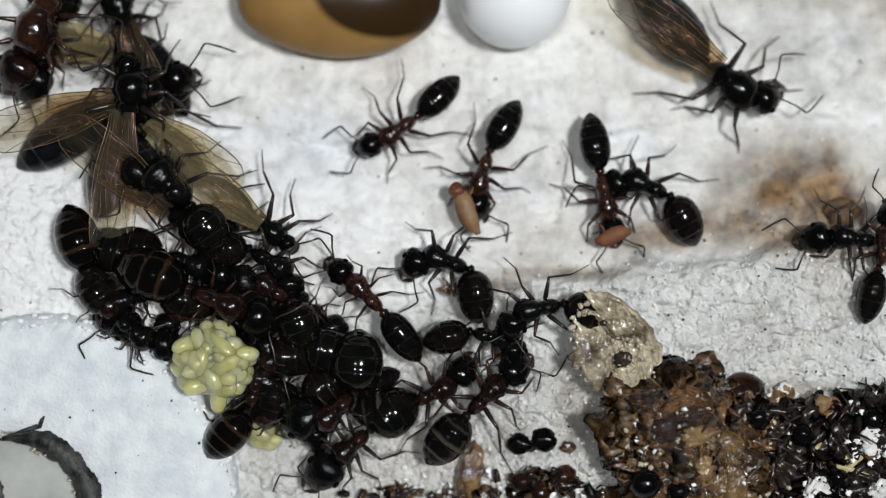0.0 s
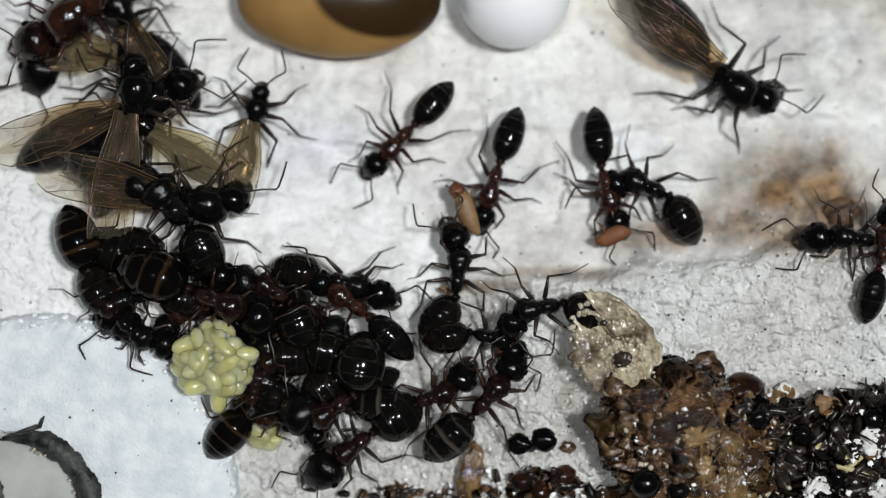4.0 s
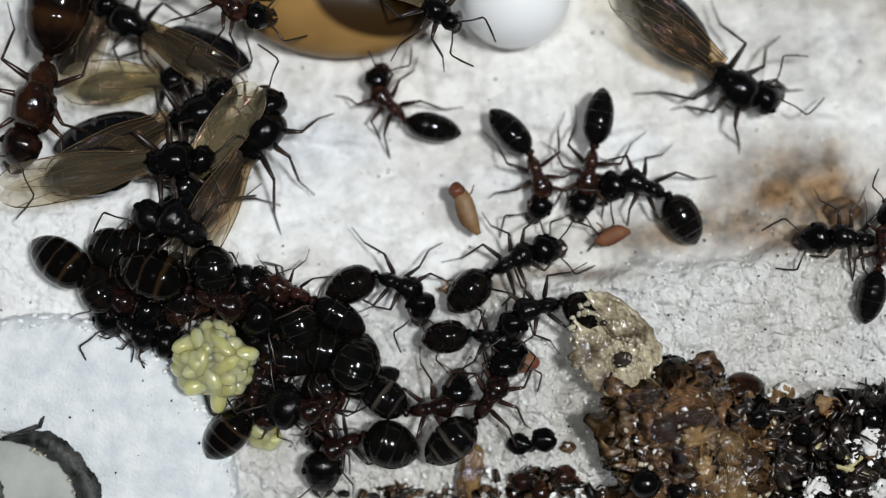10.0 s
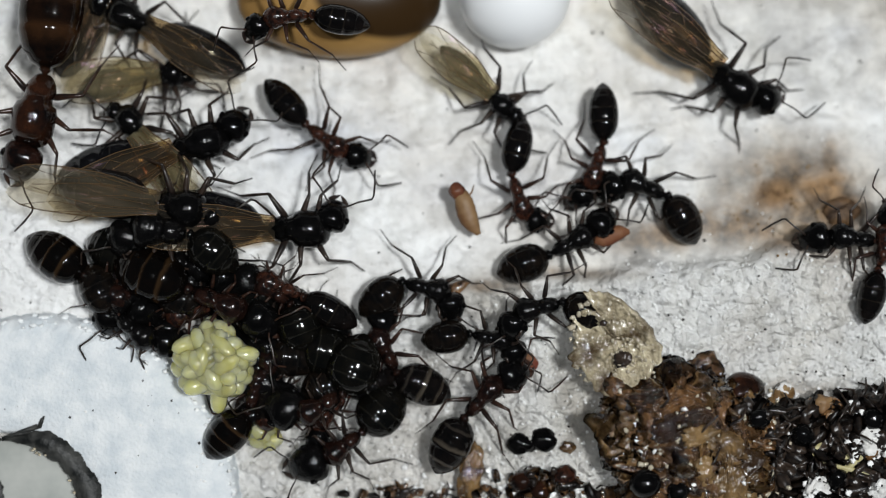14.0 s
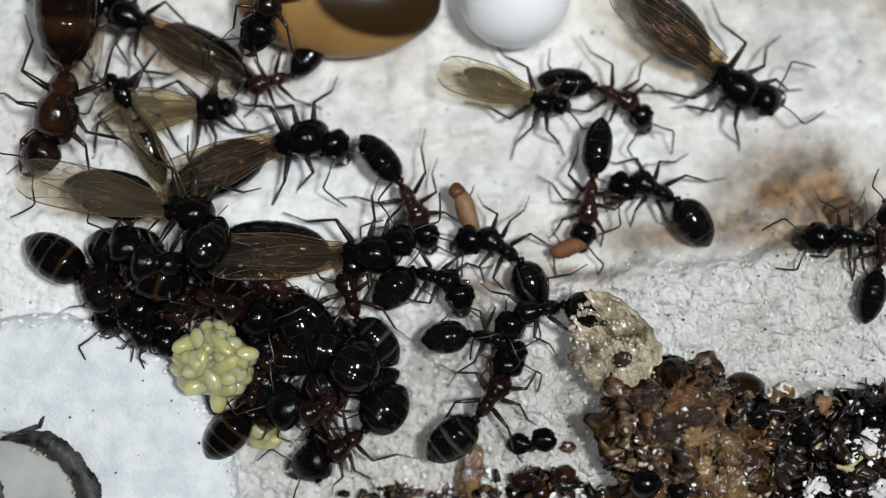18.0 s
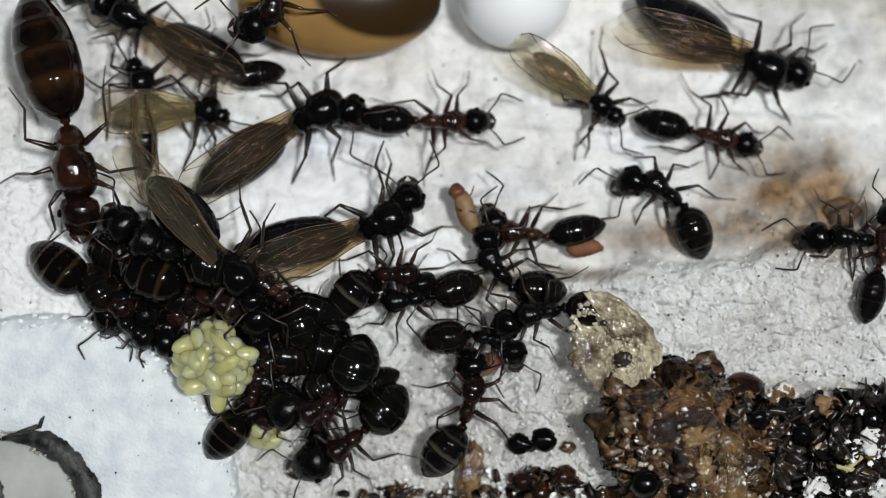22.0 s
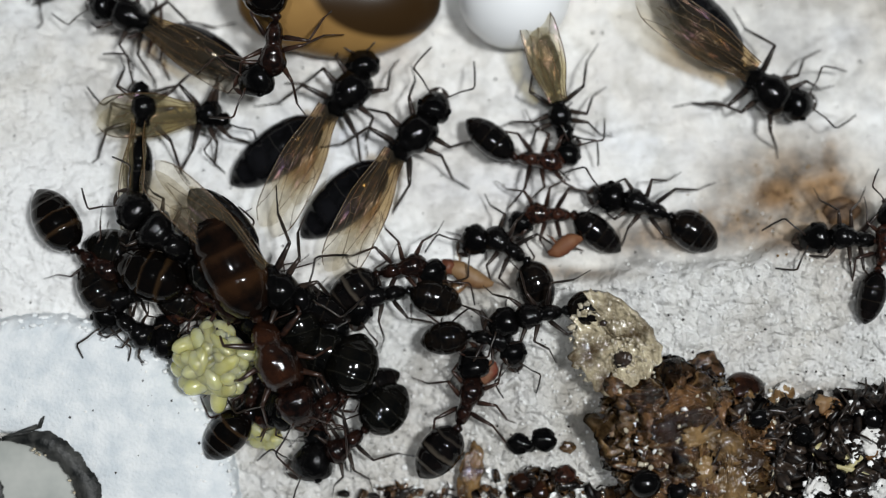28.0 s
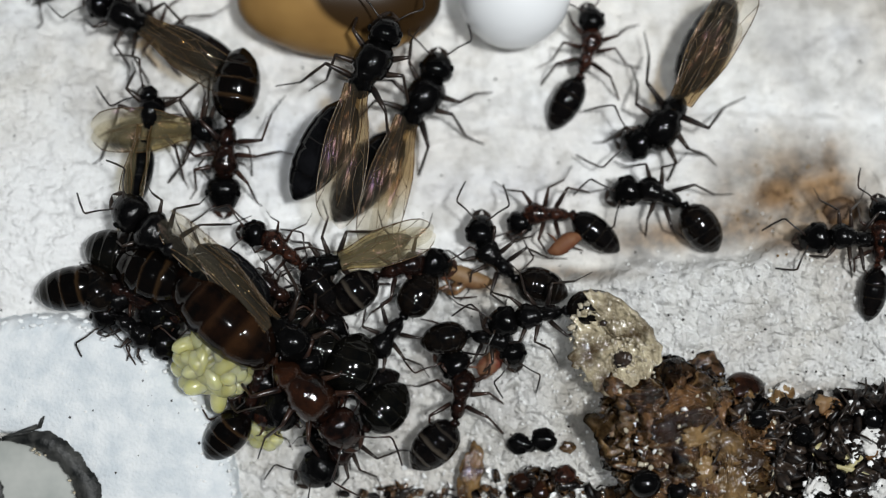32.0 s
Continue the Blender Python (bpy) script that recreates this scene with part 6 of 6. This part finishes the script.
    Trail("winged_queen", "winged queen ant with amber wings at the upper edge", 1.0, 20) \
        .to(0, 330, -350, 300, -300, 220, -170).to(6, 330, -320, 300, -270, 220, -140).to(8, 290, -180, 252, -128, 168, -4).to(10, 262, -150, 226, -92, 152, 40).to(14, 252, -150, 218, -92, 148, 45) \
        .to(17, 215, -165, 192, -105, 140, 30).to(21, 215, -170, 192, -110, 140, 25).to(22, 260, -260, 240, -200, 180, -80).to(24, 330, -350, 300, -300, 220, -170).to(32, 330, -350, 300, -300, 220, -170)
    Trail("winged_callow", "small black winged ant with spread amber wings", 1.0, 2) \
        .to(0, 235, 105, 205, 98, 115, 85).to(3, 240, 108, 210, 102, 118, 90).to(6, 272, 132, 242, 134, 150, 142).to(8, 322, 158, 292, 158, 198, 162).to(10, 320, 152, 290, 153, 196, 160).to(12, 322, 148, 292, 150, 198, 156).to(14, 320, 140, 290, 142, 196, 156) \
        .to(17, 378, 188, 348, 190, 254, 196).to(19, 388, 196, 358, 197, 262, 202).to(22, 382, 207, 352, 207, 256, 212).to(23, 382, 212, 352, 212, 258, 216) \
        .to(31, 382, 216, 352, 216, 258, 220).to(32, 374, 242, 344, 242, 250, 244)
    Trail("winged_queen", "winged queen ant with translucent wing tips", 0.86, 34, fold=((0, -20, 0), (32, -20, 0))) \
        .to(0, 200, -40, 222, 20, 275, 120).to(3, 200, -40, 222, 20, 275, 120).to(6, 185, 15, 245, 40, 350, 90).to(7, 215, 30, 270, 50, 380, 90).to(8, 215, 35, 270, 52, 380, 92) \
        .to(9, 200, 45, 260, 65, 375, 92).to(10, 185, 10, 240, 40, 345, 85).to(11, 178, 5, 240, 36, 340, 82).to(24, 178, 5, 242, 36, 345, 85).to(28, 180, 10, 245, 38, 345, 85).to(32, 175, 8, 238, 38, 335, 85)
    Trail("broad_worker", "stout black ant with a pitted head over the cluster", 1.0, 44) \
        .to(0, 275, 320, 310, 350, 365, 405).to(1, 275, 325, 310, 355, 360, 420).to(2, 265, 365, 300, 380, 350, 430).to(3, 290, 345, 315, 375, 355, 440) \
        .to(6, 255, 375, 295, 395, 350, 432).to(7, 265, 375, 300, 400, 360, 455).to(8, 255, 360, 300, 395, 360, 455).to(9, 215, 385, 280, 410, 350, 460) \
        .to(10, 265, 390, 310, 420, 370, 465).to(11, 280, 385, 315, 410, 370, 460).to(12, 270, 420, 310, 435, 365, 455).to(13, 255, 425, 300, 430, 370, 445) \
        .to(14, 252, 425, 300, 430, 370, 445).to(17, 235, 430, 285, 435, 350, 440).to(20, 235, 420, 290, 430, 360, 440).to(21, 225, 405, 280, 430, 350, 460) \
        .to(24, 222, 400, 280, 430, 350, 465).to(25, 205, 392, 270, 430, 345, 470).to(28, 238, 372, 300, 425, 370, 480).to(31, 238, 372, 300, 425, 370, 480).to(32, 232, 377, 292, 425, 365, 480)
    Trail("winged_pale", "slender winged ant with a pale blade of folded wings", 1.12, ((0, 48), (19, 48), (22, 40), (32, 44)), fold=((0, 0, 25), (6, 0, 25), (8, 0, 10), (19, 0, 5), (20, 0, 20), (21, 0, 40), (25, 0, 40), (28, 0, 8), (29, 0, 8), (30, 0, 30), (32, 0, 38))) \
        .to(0, 225, 110, 235, 165, 200, 300).to(3, 225, 112, 235, 168, 200, 300).to(6, 265, 130, 262, 188, 210, 310).to(7, 205, 155, 205, 215, 170, 340).to(8, 165, 175, 160, 235, 160, 355) \
        .to(9, 315, 170, 250, 225, 140, 310).to(10, 370, 285, 300, 285, 170, 305).to(12, 375, 320, 310, 315, 180, 320).to(13, 385, 370, 325, 350, 200, 335) \
        .to(14, 385, 385, 325, 370, 200, 345).to(17, 385, 402, 338, 375, 200, 345).to(18, 387, 412, 342, 368, 200, 345).to(19, 385, 420, 338, 392, 205, 365) \
        .to(20, 390, 432, 345, 400, 215, 380).to(21, 418, 505, 385, 465, 300, 378).to(22, 450, 535, 421, 498, 337, 393).to(24, 510, 553, 475, 525, 371, 441).to(25, 512, 545, 478, 515, 378, 425).to(28, 513, 528, 483, 496, 392, 398).to(30, 545, 628, 512, 592, 420, 490).to(31, 550, 640, 518, 604, 424, 502).to(32, 552, 645, 520, 610, 425, 508)
    Trail("winged_male", "dark winged male ant in the tangled group", 1.15, 10, fold=((0, 0, 0), (14, 0, 0), (17, 0, 45), (19, 0, 60), (32, 0, 64))) \
        .to(0, 222, 195, 262, 222, 318, 270).to(3, 225, 198, 268, 222, 325, 270).to(6, 225, 268, 275, 272, 350, 272).to(7, 238, 300, 285, 285, 355, 265).to(8, 255, 318, 300, 292, 375, 255) \
        .to(9, 278, 350, 312, 312, 385, 262).to(10, 300, 372, 335, 325, 398, 252).to(11, 270, 290, 318, 272, 390, 262).to(12, 250, 228, 300, 238, 370, 272).to(13, 218, 205, 270, 236, 325, 292) \
        .to(14, 200, 195, 245, 235, 290, 300).to(17, 148, 216, 215, 222, 290, 260).to(18, 195, 155, 232, 190, 262, 260).to(19, 222, 137, 243, 175, 268, 250) \
        .to(21, 222, 125, 242, 168, 258, 245).to(22, 240, 140, 254, 172, 256, 240).to(23, 210, 140, 242, 178, 270, 235).to(24, 200, 185, 248, 198, 270, 240).to(25, 230, 190, 265, 212, 250, 265) \
        .to(28, 240, 185, 263, 222, 250, 272).to(30, 240, 185, 263, 225, 250, 275).to(32, 250, 190, 270, 232, 255, 275)

    # the small winged male that wanders, and the large queen
    Trail("winged_male", "slim winged male ant with clear golden wings", 1.0, 8) \
        .to(0, 515, 437, 482, 410, 410, 350).to(1, 515, 398, 478, 386, 395, 360).to(2, 485, 262, 487, 305, 430, 375).to(3, 450, 187, 460, 245, 430, 340) \
        .to(6, 602, 132, 575, 170, 505, 255).to(7, 712, 135, 680, 165, 590, 235).to(8, 690, 45, 660, 75, 600, 150).to(9, 750, 20, 705, 25, 625, 40) \
        .to(10, 800, 40, 765, 15, 700, -30).to(11, 817, 172, 797, 125, 745, 60).to(12, 855, 198, 828, 165, 765, 95).to(13, 890, 208, 857, 172, 785, 95) \
        .to(14, 925, 215, 885, 190, 808, 110).to(17, 1012, 235, 975, 215, 885, 140).to(18, 1000, 190, 962, 180, 870, 145).to(19, 1037, 200, 995, 185, 890, 137) \
        .to(20, 1040, 183, 998, 184, 890, 150).to(21, 1045, 235, 1012, 218, 925, 160).to(22, 1098, 212, 1065, 188, 985, 125).to(23, 1145, 238, 1103, 220, 1015, 150) \
        .to(24, 1138, 247, 1092, 240, 1000, 190).to(25, 1042, 272, 1025, 228, 975, 130).to(28, 1003, 245, 988, 200, 970, 105).to(29, 835, 290, 868, 245, 910, 150) \
        .to(30, 735, 313, 790, 290, 870, 215).to(31, 672, 430, 720, 385, 775, 290).to(32, 545, 470, 590, 465, 670, 440)
    Trail("queen", "large russet queen ant with an amber-banded gaster", 1.0, 50) \
        .to(0, 35, 125, 72, 45, 130, -110).to(3, 60, 90, 110, 20, 200, -110).to(6, 95, 35, 190, 60, 340, -10).to(7, 70, 75, 150, 30, 280, -70).to(8, 62, 155, 112, 70, 210, -80).to(9, 48, 190, 100, 105, 180, -50) \
        .to(10, 40, 265, 75, 165, 110, 0).to(11, 35, 280, 68, 185, 100, 20).to(12, 25, 270, 70, 160, 100, -10).to(13, 35, 285, 82, 190, 100, 20).to(14, 40, 290, 75, 190, 95, 15) \
        .to(17, 35, 285, 72, 190, 90, 10).to(18, 75, 275, 108, 185, 120, 20).to(19, 85, 278, 122, 195, 120, 20).to(20, 55, 300, 110, 215, 105, 40).to(21, 60, 310, 105, 205, 95, 30) \
        .to(22, 145, 390, 140, 270, 85, 100).to(23, 275, 375, 215, 290, 90, 130).to(24, 420, 370, 345, 330, 150, 268).to(25, 558, 492, 478, 468, 315, 375) \
        .to(28, 530, 725, 490, 630, 405, 455).to(29, 570, 710, 525, 635, 410, 485).to(30, 560, 710, 515, 640, 400, 510).to(31, 600, 745, 545, 688, 425, 572) \
        .to(32, 600, 752, 545, 698, 418, 580)


ants()


def way_of(*steps):
    """Rows for a scrap that lies on the ground: time, plan place, height, turn."""
    return [(t, pose(*plan(u, v, z), 0, 0, a)) for t, u, v, z, a in steps]


def motions():
    for trail in TRAILS:
        trail.key()
    walk(SCRAPS[0], way_of((0, 826, 372, 14, -62), (22, 826, 374, 14, -62), (23, 822, 376, 14, -66), (24, 818, 384, 14, -72), (25, 812, 402, 14, -60), (28, 828, 486, 10, -20), (29, 830, 486, 10, -15), (32, 826, 490, 10, -10)))
    walk(SCRAPS[1], way_of((0, 1085, 418, 12, 10), (14, 1082, 418, 12, 10), (17, 1005, 440, 12, 5), (18, 1005, 440, 12, 5), (19, 1020, 436, 12, 0), (20, 1020, 434, 12, 0), (22, 1035, 440, 12, -4), (25, 1030, 440, 12, -4), (28, 1000, 435, 12, 20), (32, 1000, 432, 12, 20)))
    walk(SCRAPS[2], way_of((0, 900, 620, 16, 30), (3, 900, 620, 16, 30), (6, 918, 622, 16, 30), (9, 926, 635, 16, 40), (12, 938, 650, 16, 50), (14, 928, 645, 16, 50), (17, 895, 640, 16, 40), (22, 862, 645, 16, 60), (28, 858, 662, 16, 60), (32, 866, 645, 16, 70)))


motions()
